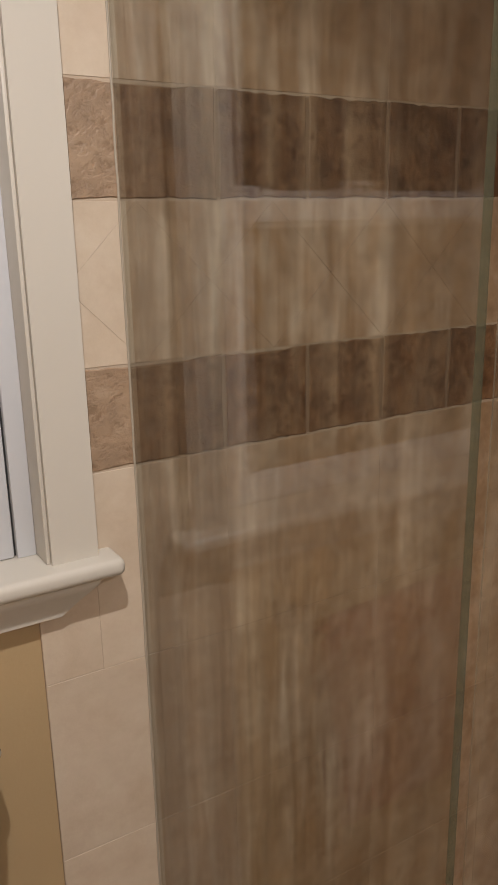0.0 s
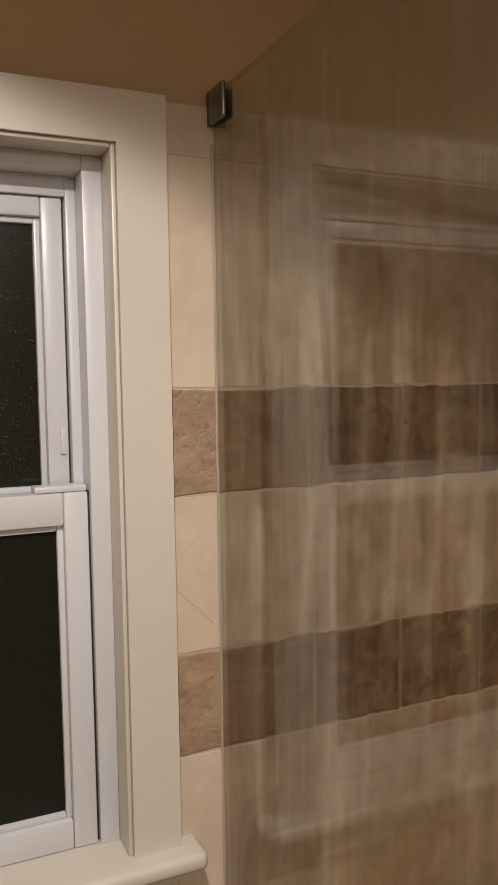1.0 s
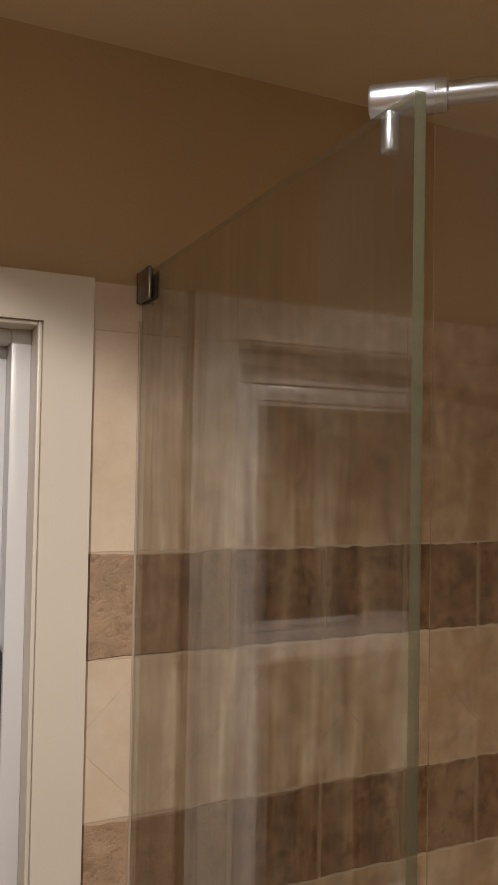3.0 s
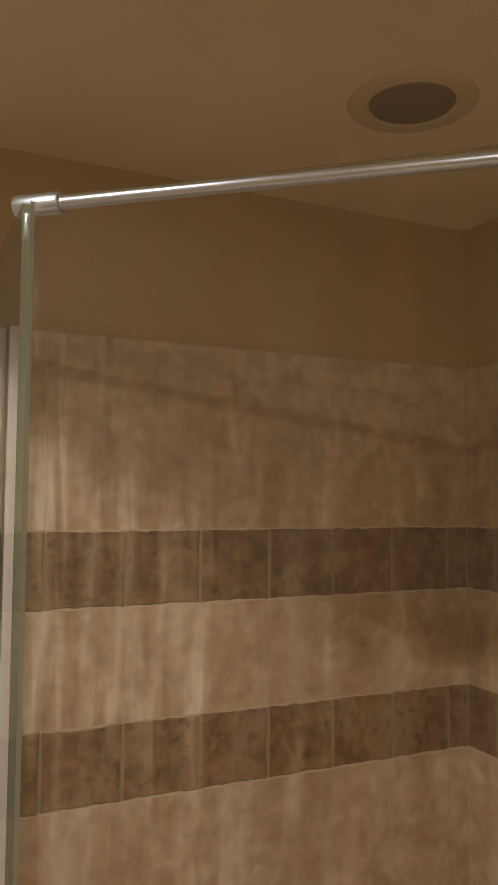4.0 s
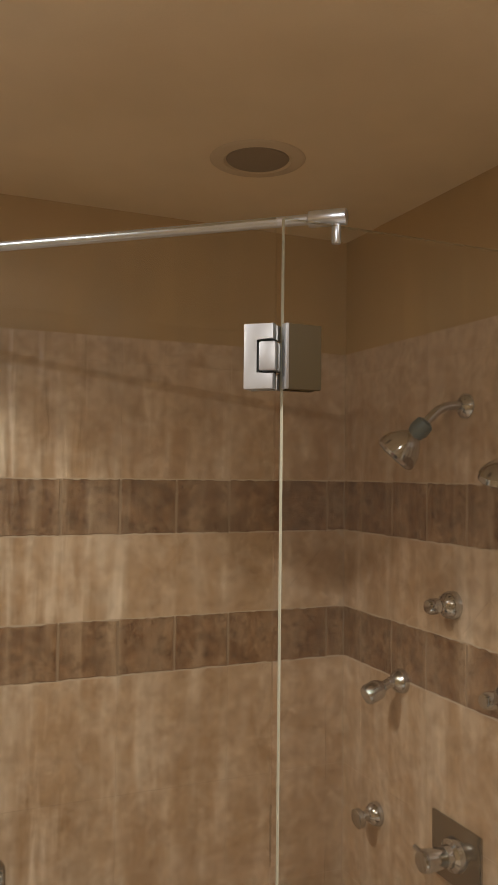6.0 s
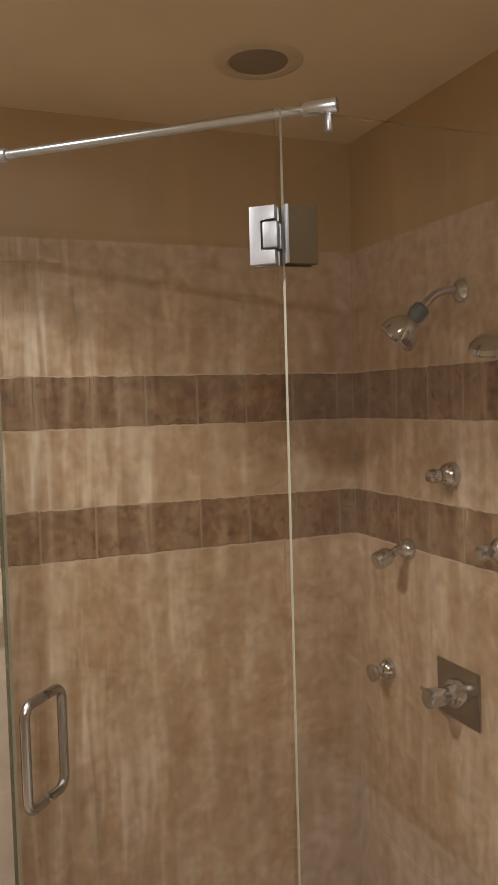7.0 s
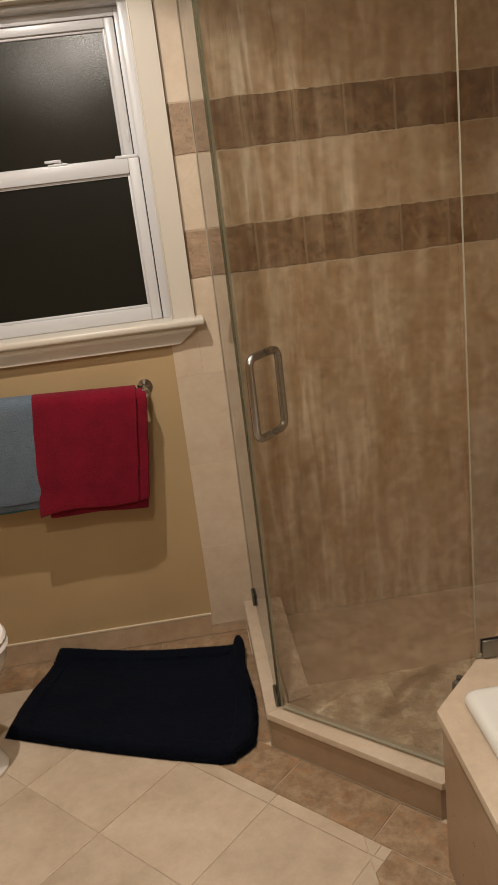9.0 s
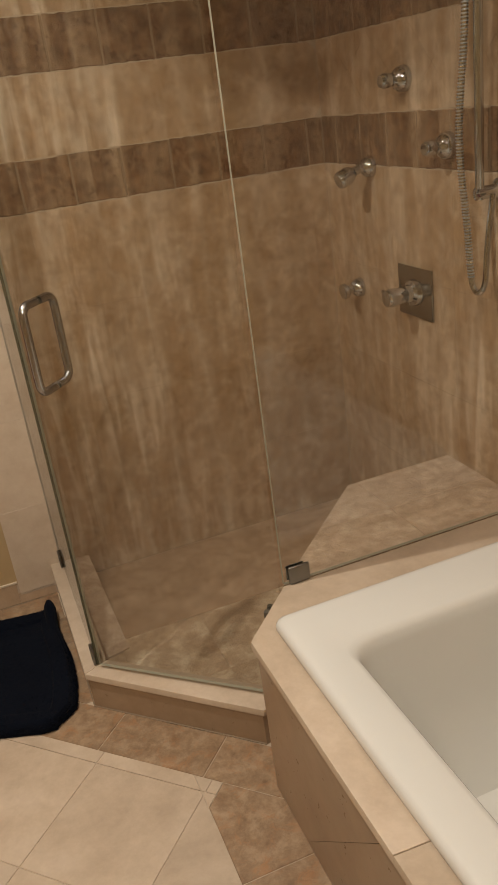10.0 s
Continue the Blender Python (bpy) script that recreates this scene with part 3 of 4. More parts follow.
ends = [[bm.verts.new(p) for p in ring] for ring in (((-1.0805, 0.0, 0.022), (-1.016, 0.0, 0.022), (-1.016, 0.0, 0.106), (-1.0805, 0.0, 0.110)), ((-1.0805, -0.500, 0.022), (-1.000, -0.476, 0.022), (-1.000, -0.476, 0.034), (-1.0805, -0.500, 0.038)))]
for i in range(4):
    bm.faces.new((ends[0][i], ends[0][(i + 1) % 4], ends[1][(i + 1) % 4], ends[1][i]))
for ring in ends:
    bm.faces.new(ring)
part("sloped_filler", bm, SEAT, kerb, "sloped honed stone filler inside the kerb", False)
part("caulk_bead", tube(bmesh.new(), [(-1.1425, 0, 0.001), (-1.1425, -0.634, 0.001), (-0.777, -0.993, 0.001)], 0.002, 6), BEAD, kerb)

tray = thing("shower_tray", prism(bmesh.new(), [(-1.09, 0.0), (-1.09, -0.60), (-0.70, -0.965), (-0.69, -0.995), (0.0, -0.995), (0.0, 0.0)], -0.004, 0.0275), TRAY_GROUT, "stone tiled shower floor with a rough front half", "shower floor", kind="structure")

DECK_Z = 0.445
deck = root("tub_deck", "cream stone tub deck with a taupe stone apron", "deck", kind="structure")
TUB_X0, TUB_X1, TUB_Y0, TUB_Y1 = -0.768, -0.012, -2.70, -1.142
part("slab", prism(bmesh.new(), [(-0.686, -1.008), (-0.826, -1.156), (-0.826, -1.719), (-0.755, -1.723), (-0.755, -1.135), (0.0, -1.135), (0.0, -1.008)], DECK_Z - 0.02, DECK_Z, 0.003), CREAM, deck)
part("slab", prism(bmesh.new(), [(-0.826, -1.720), (-0.826, -2.9), (-0.755, -2.9), (-0.755, -1.724)], DECK_Z - 0.02, DECK_Z, 0.003), CREAM, deck)
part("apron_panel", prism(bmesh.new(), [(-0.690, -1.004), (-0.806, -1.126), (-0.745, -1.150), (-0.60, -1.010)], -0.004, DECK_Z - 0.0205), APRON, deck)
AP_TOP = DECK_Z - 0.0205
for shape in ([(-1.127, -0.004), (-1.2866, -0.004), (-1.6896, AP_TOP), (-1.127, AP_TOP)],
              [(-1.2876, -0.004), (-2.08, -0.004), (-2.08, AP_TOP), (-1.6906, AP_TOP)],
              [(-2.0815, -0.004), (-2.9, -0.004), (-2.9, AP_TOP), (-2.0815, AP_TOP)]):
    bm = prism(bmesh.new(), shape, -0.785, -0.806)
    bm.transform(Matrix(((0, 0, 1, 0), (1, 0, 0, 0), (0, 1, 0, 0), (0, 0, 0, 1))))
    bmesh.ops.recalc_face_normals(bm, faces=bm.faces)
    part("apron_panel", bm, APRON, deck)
part("core", prism(bmesh.new(), [(-0.60, -1.012), (-0.745, -1.152), (0.0, -1.152), (0.0, -1.012)], -0.004, DECK_Z - 0.021), GROUT, deck)

seat = root("shower_seat", "rough beige stone seat inside the shower behind the glass", "seat", kind="structure")
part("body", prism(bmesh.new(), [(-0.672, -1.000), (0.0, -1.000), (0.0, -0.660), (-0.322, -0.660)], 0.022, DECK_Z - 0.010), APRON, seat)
seat_poly = [(-0.686, -1.005), (0.0, -1.005), (0.0, -0.650), (-0.322, -0.650)]
for u0, u1 in ((-0.69, -0.30), (-0.30, 0.0)):
    for v0, v1 in ((-1.005, -0.83), (-0.83, -0.65)):
        p = clip(clip(rect(u0, u1, v0, v1), 1, 0, 0.0), -R2, R2, (0.686 - 1.005) * R2)
        if len(p) > 2:
            tile("seat_tile", p, FLAT, DECK_Z, SEAT, seat, 0.0012, 0.010, 0.0008)


# ---- the tub ----
def rounded(x0, x1, y0, y1, r, seg=8):
    pts = []
    for cx, cy, a in ((x1 - r, y1 - r, 0), (x0 + r, y1 - r, 90), (x0 + r, y0 + r, 180), (x1 - r, y0 + r, 270)):
        for k in range(seg + 1):
            t = radians(a + 90 * k / seg)
            pts.append((cx + r * math.cos(t), cy + r * math.sin(t)))
    return pts


def build_tub():
    bm = bmesh.new()
    x0, x1, y0, y1 = TUB_X0, TUB_X1, TUB_Y0, TUB_Y1
    # side inset, end inset, corner radius, height
    rows = [(0.007, 0.007, 0.018, 0.0005), (0.007, 0.007, 0.018, 0.005), (0.001, 0.001, 0.021, 0.0055), (0.0, 0.0, 0.022, 0.008), (0.0, 0.0, 0.022, 0.018), (0.003, 0.003, 0.024, 0.026), (0.010, 0.010, 0.026, 0.031), (0.022, 0.022, 0.030, 0.033),
            (0.080, 0.140, 0.050, 0.032), (0.090, 0.150, 0.055, 0.028), (0.097, 0.158, 0.058, 0.018), (0.102, 0.164, 0.060, -0.004), (0.125, 0.195, 0.075, -0.16), (0.150, 0.235, 0.09, -0.30), (0.185, 0.28, 0.10, -0.365), (0.24, 0.36, 0.08, -0.385)]
    rings = []
    for side, end, r, z in rows:
        rings.append([bm.verts.new((x, y, DECK_Z + z)) for x, y in rounded(x0 + side, x1 - side, y0 + end, y1 - end, r)])
    k = len(rings[0])
    for a, b in zip(rings, rings[1:]):
        for i in range(k):
            bm.faces.new((a[i], a[(i + 1) % k], b[(i + 1) % k], b[i]))
    bm.faces.new(rings[-1])
    tub = thing("bathtub", bm, ENAMEL, "white enamel bathtub set into the cream stone deck", "bathtub")
    bm = bmesh.new()
    cyl(bm, (-0.38, -1.62, DECK_Z - 0.385), (-0.38, -1.62, DECK_Z - 0.381), 0.03, 0.028, 24)
    part("drain", bm, CHROME, tub, "chrome drain")
    return tub


build_tub()


# ---- the glass enclosure ----
GLASS_TOP = 2.122


def pane(name, m, width, z0, z1, parent_label, mat, thick=0.0095):
    """Clear pane with green edges, standing on the local x axis of m."""
    ob = root(name, parent_label, "shower glass", "shower glass panels")
    bm = bmesh.new()
    box(bm, 0, width, -thick / 2, thick / 2, z0, z1)
    for f in bm.faces:
        flat = abs(f.normal.y) > 0.9 or f.normal.x < -0.9 and name == "glass_side_panel" or f.normal.x > 0.9 and name == "glass_shower_door"
        f.material_index = 0 if flat else 2 if f.normal.z > 0.9 else 1
    g = new("glass", mesh_of("glass", bm, [mat, EDGE if name == "glass_side_panel" else PALE_EDGE, TOP_EDGE], False))
    g.parent = ob
    ob.matrix_world = m
    return ob


side_panel = pane("glass_side_panel", pose(GLASS_X, -0.003, 0, 0, 0, -90), 0.613, 0.116, GLASS_TOP, "clear fixed shower panel with dried water runs, standing on the kerb", STREAKED)
D0, D1 = Vector((-1.100, -0.627, 0)), Vector((-0.693, -0.999, 0))
along = (D1 - D0).normalized()
ang = math.degrees(math.atan2(along.y, along.x))
DOOR_W = (D1 - D0).length
door = pane("glass_shower_door", pose(D0.x, D0.y, 0, 0, 0, ang), DOOR_W, 0.122, GLASS_TOP, "closed clear glass shower door with a chrome pull", GLASS)
back_panel = pane("glass_tub_panel", pose(-0.684, GLASS_Y, 0, 0, 0, 0), 0.683, DECK_Z + 0.002, GLASS_TOP, "clear fixed shower panel standing on the tub deck", GLASS)


def build_pull():
    """Back-to-back looped pull, in the door's own axes."""
    x = 0.070
    for side in (-1, 1):
        bm = bmesh.new()
        pts = []
        half, out, r = 0.098, 0.058, 0.022
        pts.append((x, side * 0.0055, half))
        for k in range(7):
            a = radians(90 * k / 6)
            pts.append((x, side * (out - r + r * math.sin(a)), half - r + r * math.cos(a)))
        for k in range(7):
            a = radians(90 * k / 6)
            pts.append((x, side * (out - r + r * math.cos(a)), -half + r - r * math.sin(a)))
        pts.append((x, side * 0.0055, -half))
        tube(bm, [(p[0], p[1], p[2] + 1.025) for p in pts], 0.0095, 16)
        part("pull", bm, PULL, door, "brushed chrome loop pull")


build_pull()


def build_hinge(zc, metal=None):
    """Glass-to-glass hinge: a C-shaped door leaf, a knuckle, and the fixed leaf."""
    h = new("hinge")
    h.parent = door
    w, hh, t = 0.043, 0.046, 0.012
    xe = DOOR_W + 0.002
    for side in (-1, 1):
        bm = bmesh.new()
        y0, y1 = (-0.005 - t, -0.005) if side < 0 else (0.005, 0.005 + t)
        c_shape = [(xe - w, zc - hh), (xe, zc - hh), (xe, zc - 0.024), (xe - 0.025, zc - 0.024), (xe - 0.025, zc + 0.024), (xe, zc + 0.024), (xe, zc + hh), (xe - w, zc + hh)]
        prism(bm, c_shape, -y1, -y0, 0.0012)
        bm.transform(Matrix(((1, 0, 0, 0), (0, 0, -1, 0), (0, 1, 0, 0), (0, 0, 0, 1))))
        part("leaf", bm, metal or SATIN, h, "brushed nickel leaf")
        part("knuckle", box(bmesh.new(), xe - 0.021, xe + 0.004, y0 - 0.001, y1 + 0.001, zc - 0.021, zc + 0.021, 0.003), metal or SATIN, h)
    bm = bmesh.new()
    box(bm, xe - 0.030, xe - 0.002, -0.0045, 0.0045, zc - 0.024, zc + 0.024)
    part("pin_block", bm, GASKET, h)
    return h


build_hinge(1.924)
h = new("hinge")
h.parent = back_panel
for side in (-1, 1):
    y0, y1 = (-0.017, -0.005) if side < 0 else (0.005, 0.017)
    part("leaf", box(bmesh.new(), 0.002, 0.054, y0, y1, 1.878, 1.970, 0.0015), LEAF, h, "nickel leaf coloured as in shade")
part("edge_strip", box(bmesh.new(), -0.003, 0.0018, -0.019, -0.005, 1.878, 1.970, 0.0008), SATIN, h, "bright brushed nickel edge")
# lower hinge, door to seat
build_hinge(0.33, GREY)


def clamp(parent, x, z0, z1, w, m=None, axis="x"):
    c = new("clamp")
    c.parent = parent
    for side in (-1, 1):
        y0, y1, e = (-0.013, -0.0048, 0.0) if side < 0 else (0.0048, 0.008, 0.004)
        part("plate", box(bmesh.new(), x, x + w - 2 * e, y0, y1, z0 + e, z1 - e, 0.0015 if e else 0.004, 3), CLAMP, c, "grey nickel clamp plate")
    if parent == side_panel and x < 0.1:
        part("wall_plate", box(bmesh.new(), -0.003, 0.0018, -0.0125, 0.0125, z0 + 0.001, z1 - 0.001, 0.001), GREY, c)
    return c


clamp(side_panel, 0.002, 2.082, 2.127, 0.045)
clamp(side_panel, 0.002, 0.114, 0.158, 0.045)
clamp(side_panel, 0.566, 0.114, 0.158, 0.048)
clamp(back_panel, 0.012, DECK_Z + 0.001, DECK_Z + 0.046, 0.052)

bm = bmesh.new()
rng = random.Random(4)
tube(bm, [(GLASS_X - 0.0065 + rng.uniform(-0.0007, 0.0007), -0.0018, 0.16 + 1.90 * q / 60) for q in range(61)], 0.0017, 8)
part("silicone_bead", bm, SILICONE, side_panel).matrix_parent_inverse = side_panel.matrix_world.inverted()


def build_rod():
    rod = root("support_rod", "chrome support rod over the shower door", "rod")
    z = 2.137
    a, b = Vector((-1.104, -0.560, z)), Vector((-0.587, -1.007, z))
    d = (b - a).normalized()
    bm = bmesh.new()
    cyl(bm, a + d * 0.04, b - d * 0.04, 0.0080, None, 24)
    part("bar", bm, ROD, rod)
    for p, s in ((a, 1), (b, -1)):
        e = part("end_fitting", cyl(bmesh.new(), p - d * s * 0.004, p + d * s * 0.054, 0.0125, None, 28, 0.003), ROD, rod)
        q = p + d * s * 0.012
        bm = bmesh.new()
        cyl(bm, (q.x, q.y, z - 0.008), (q.x, q.y, z - 0.040), 0.0070, None, 24, 0.002)
        part("glass_clip", bm, ROD, e)
    return rod


build_rod()


# ---- shower fittings on the east wall ----
TO_ROOM = Matrix(((0, 0, -1, 0), (1, 0, 0, 0), (0, -1, 0, 0), (0, 0, 0, 1)))


def wall_mount(y, z, x=0.0):
    return Matrix.Translation((x, y, z)) @ TO_ROOM


def build_volume_knob(y, z, label):
    k = root("shower_control", label, "shower control", "shower controls", at=(0, y, z))
    m = Matrix.Translation((0, y, z)).inverted() @ wall_mount(y, z)
    part("flange", lathe(bmesh.new(), [(0.033, 0.0), (0.033, 0.006), (0.031, 0.018), (0.025, 0.028), (0.015, 0.034), (0.012, 0.044)], m), CHROME, k)
    part("knob", lathe(bmesh.new(), [(0.012, 0.036), (0.016, 0.040), (0.0185, 0.048), (0.0185, 0.064), (0.014, 0.074), (0.0, 0.076)], m), CHROME, k)
    return k


build_volume_knob(-0.502, 1.462, "small round chrome shower control on the beige tile")
build_volume_knob(-0.692, 1.300, "small round chrome shower control on the brown band")


def build_body_spray(y, z, tilt, label, reach=0.085):
    k = root("body_spray", label, "shower jet", "body sprays", at=(0, y, z))
    m = Matrix.Translation((0, y, z)).inverted() @ wall_mount(y, z)
    part("flange", lathe(bmesh.new(), [(0.031, 0.0), (0.031, 0.006), (0.028, 0.018), (0.021, 0.027), (0.014, 0.032), (0.012, 0.044)], m), CHROME, k)
    mm = m @ Matrix.Translation((0, 0, 0.034)) @ Matrix.Rotation(radians(tilt), 4, "X")
    part("jet_head", lathe(bmesh.new(), [(0.012, 0.0), (0.013, reach * 0.30), (0.021, reach * 0.42), (0.025, reach * 0.55), (0.025, reach * 0.92), (0.021, reach), (0.0, reach)], mm), CHROME, k)
    return k


build_body_spray(-0.298, 1.240, -20, "chrome body spray jet angled from the shower wall", 0.080)
build_body_spray(-0.185, 0.866, -8, "chrome body spray jet low on the shower wall", 0.034)


def build_valve():
    y, z = -0.517, 0.905
    k = root("shower_valve", "square chrome shower valve plate with a lever knob", "shower valve", at=(0, y, z))
    m = Matrix.Translation((0, y, z)).inverted() @ wall_mount(y, z)
    part("plate", box(bmesh.new(), -0.087, 0.087, -0.072, 0.072, 0.0, 0.007, 0.003, 2, m), PLATE, k)
    part("collar", lathe(bmesh.new(), [(0.040, 0.007), (0.036, 0.020), (0.026, 0.026), (0.024, 0.040)], m), CHROME, k)
    part("handle", lathe(bmesh.new(), [(0.022, 0.036), (0.024, 0.060), (0.026, 0.090), (0.022, 0.100), (0.0, 0.102)], m), CHROME, k)
    bm = bmesh.new()
    cyl(bm, m @ Vector((0, 0, 0.075)), m @ Vector((0.055, -0.008, 0.078)), 0.007, 0.0055, 12)
    part("lever", bm, CHROME, k)


build_valve()


def build_shower_head():
    y, z = -0.545, 1.918
    k = root("wall_shower", "chrome shower with a bell head on a bent wall arm", "shower", at=(0, y, z))
    m = Matrix.Translation((0, y, z)).inverted() @ wall_mount(y, z)
    part("flange", lathe(bmesh.new(), [(0.030, 0.0), (0.029, 0.005), (0.020, 0.014), (0.012, 0.018)], m), CHROME, k)
    pts = [(0, 0, 0.01), (0, 0, 0.035), (0, 0.004, 0.058), (0, 0.013, 0.078), (0, 0.028, 0.096), (0, 0.042, 0.110)]
    part("arm", tube(bmesh.new(), [m @ Vector(p) for p in pts], 0.0105, 16), CHROME, k)
    mm = m @ Matrix.Translation((0, 0.038, 0.106)) @ Matrix.Rotation(radians(-54), 4, "X") @ Matrix.Rotation(radians(26), 4, "Y")
    part("ball_joint", lathe(bmesh.new(), [(0.012, 0.0), (0.021, 0.006), (0.023, 0.028), (0.017, 0.044)], mm), COLLAR, k, "dark teal collar")
    part("bell", lathe(bmesh.new(), [(0.016, 0.040), (0.027, 0.050), (0.045, 0.076), (0.050, 0.100), (0.045, 0.107)], mm, 32), CHROME, k)
    part("face", lathe(bmesh.new(), [(0.044, 0.1072), (0.040, 0.110), (0.0, 0.111)], mm), NOZZLE, k, "grey spray face")


build_shower_head()


def build_hand_shower():
    y = -0.885
    k = root("hand_shower", "chrome hand shower on a slide bar with a metal hose", "hand shower", at=(0, y, 1.5))
    o = Matrix.Translation((0, y, 1.5)).inverted()
    drop = Matrix.Translation((0, 0, -0.055))
    bm = bmesh.new()
    cyl(bm, (-0.055, 0, -0.31), (-0.055, 0, 0.42), 0.0105, None, 20, 0.002)
    part("slide_bar", bm, CHROME, k)
    for z in (1.205, 1.90):
        part("bar_mount", lathe(bmesh.new(), [(0.026, 0.0), (0.026, 0.005), (0.016, 0.014), (0.014, 0.064), (0.0, 0.068)], o @ wall_mount(y, z)), CHROME, k)
    part("holder", box(bmesh.new(), -0.092, -0.036, -0.020, 0.022, 0.170, 0.220, 0.010, 3), CHROME, k)
    bm = bmesh.new()
    tube(bm, [(-0.078, 0.002, 0.215), (-0.086, 0.004, 0.26), (-0.104, 0.016, 0.30), (-0.118, 0.040, 0.322)], 0.0115, 14)
    mm = Matrix.Translation((-0.124, 0.066, 0.326)) @ Matrix.Rotation(radians(-22), 4, "Y") @ Matrix.Rotation(radians(196), 4, "X")
    lathe(bm, [(0.014, -0.018), (0.036, -0.011), (0.050, -0.002), (0.054, 0.008), (0.050, 0.014), (0.0, 0.016)], mm, 32)
    bm.transform(drop)
    part("spray_head", bm, CHROME, k)
    # hose: down beside the bar, a tight loop, and up to the wall elbow
    bm = bmesh.new()
    pts = [(-0.078 + 0.006 * math.sin(9 * s), 0.006 + 0.026 * math.sin(math.pi * s) ** 0.6, 0.160 - 0.645 * s) for s in [i / 23 for i in range(24)]]
    last = pts[-1]
    for i in range(1, 9):
        a = math.pi * i / 8
        pts.append((last[0] + 0.010 * (i / 8), last[1] - 0.020 + 0.020 * math.cos(a), last[2] - 0.034 * math.sin(a)))
    end = pts[-1]
    for i in range(1, 9):
        q = i / 8
        pts.append((end[0] + 0.022 * q, end[1] + 0.004 * math.sin(math.pi * q), end[2] + 0.19 * q))
    tube(bm, pts, 0.0072, 10)
    hose = part("hose", bm, CHROME, k, "ribbed metal hose")
    bm = bmesh.new()
    for a, b in zip(pts[:24], pts[1:24]):
        for q in (0.12, 0.37, 0.62, 0.87):
            p = Vector(a).lerp(Vector(b), q)
            cyl(bm, p - Vector((0, 0, 0.0016)), p + Vector((0, 0, 0.0016)), 0.0084, None, 12)
    part("hose_ribs", bm, ROD, hose)


build_hand_shower()


# ---- unlit recessed light over the shower ----
def build_downlight():
    k = root("recessed_light", "unlit recessed ceiling light with a beige trim ring", "ceiling light", at=(-0.485, -0.455, HIGH))
    m = Matrix.Rotation(math.pi, 4, "X")
    bm = bmesh.new()
    seg = 40
    rings = []
    for r, h in ((0.104, 0.0005), (0.102, 0.0020), (0.094, 0.0030), (0.074, 0.0045), (0.068, 0.0005)):
        rings.append([bm.verts.new(m @ Vector((r * math.cos(2 * math.pi * i / seg), r * math.sin(2 * math.pi * i / seg), h))) for i in range(seg)])
    for a, b in zip(rings, rings[1:]):
        for i in range(seg):
            bm.faces.new((a[i], a[(i + 1) % seg], b[(i + 1) % seg], b[i]))
    part("trim_ring", bm, RING, k, "dull tan trim ring")
    part("lens", lathe(bmesh.new(), [(0.069, 0.0005), (0.066, 0.0035), (0.040, 0.0050), (0.0, 0.0055)], m, 40), DARKCAN, k, "dark unlit lens")


build_downlight()


# ---- towels and rail ----
RAIL_DROP = 0.0454  # the rail hangs a little lower at its east end
RAIL_Y = -0.082


def rail_height(x):
    return 0.929 - RAIL_DROP * (x + 1.645)


def build_rail():
    k = root("towel_rail", "chrome towel rail on round wall posts", "towel rail", at=(-1.645, 0.006, rail_height(-1.645) + 0.010))
    k.rotation_euler = (0, RAIL_DROP, 0)
    for x in (-0.296, 0.278):
        m = Matrix.Translation((x, 0, 0)) @ Matrix.Rotation(radians(90), 4, "X")
        part("post", lathe(bmesh.new(), [(0.024, 0.0), (0.024, 0.004), (0.017, 0.010), (0.010, 0.016), (0.009, 0.070), (0.014, 0.073), (0.015, 0.098), (0.011, 0.104), (0.0, 0.105)], m), CHROME, k)
    part("bar", cyl(bmesh.new(), (-0.296, RAIL_Y - 0.006, -0.010), (0.278, RAIL_Y - 0.006, -0.010), 0.0075, None, 20), CHROME, k)


build_rail()


def hang(name, x0, x1, front, back, mat, label, layers, seed, lean=0.0, corner=0.006):
    """A folded towel over the rail: each layer is a thick draped strip."""
    rng = random.Random(seed)
    ob = root(name, label, "towel", "towels on the rail", at=((x0 + x1) / 2, RAIL_Y, rail_height((x0 + x1) / 2)))
    ob.rotation_euler = (0, RAIL_DROP, 0)
    w = (x1 - x0) / 2
    for i, (dx0, dx1, df, out, slope) in enumerate(layers):
        bm = bmesh.new()
        droop = corner if i == len(layers) - 1 else 0.0
        prof = []
        r = 0.011 + out
        for k in range(15):
            prof.append((-r - 0.004 * math.sin(k / 14 * 3), -front + df + (front - df) * k / 14))
        for k in range(1, 8):
            a = math.pi * k / 8
            prof.append((-r * math.cos(a), r * math.sin(a)))
        for k in range(9):
            prof.append((r, -(back + df) * k / 8))
        nx = 16
        grid = []
        for i2 in range(nx + 1):
            u = i2 / nx
            x = -w + dx0 + (2 * w - dx0 + dx1) * u
            col = []
            for j, (y, z) in enumerate(prof):
                drop = min(1, max(0, -z / front))
                wob = noise.noise(Vector((x * 7 + seed, z * 5, i))) * 0.010 * drop
                sag = noise.noise(Vector((x * 5, seed * 3.1, i))) * 0.016 * drop
                edge = 0.010 * noise.noise(Vector((z * 9, seed, 4))) * (u - 0.5) * 2
                col.append(bm.verts.new((x + edge - lean * drop, y - abs(wob) * (1 if y < 0 else -0.3), z + sag + slope * (u - 0.5) * drop - droop * max(0, 1 - u * 2.2) ** 1.5 * drop)))
            grid.append(col)
        for a, b in zip(grid, grid[1:]):
            for j in range(len(prof) - 1):
                bm.faces.new((a[j], a[j + 1], b[j + 1], b[j]))
        p = part("fold", bm, mat[i % len(mat)], ob)
        so = p.modifiers.new("thick", "SOLIDIFY")
        so.thickness, so.offset = 0.009, 0
        be = p.modifiers.new("soft", "BEVEL")
        be.width, be.segments, be.limit_method = 0.0045, 3, "ANGLE"
    return ob


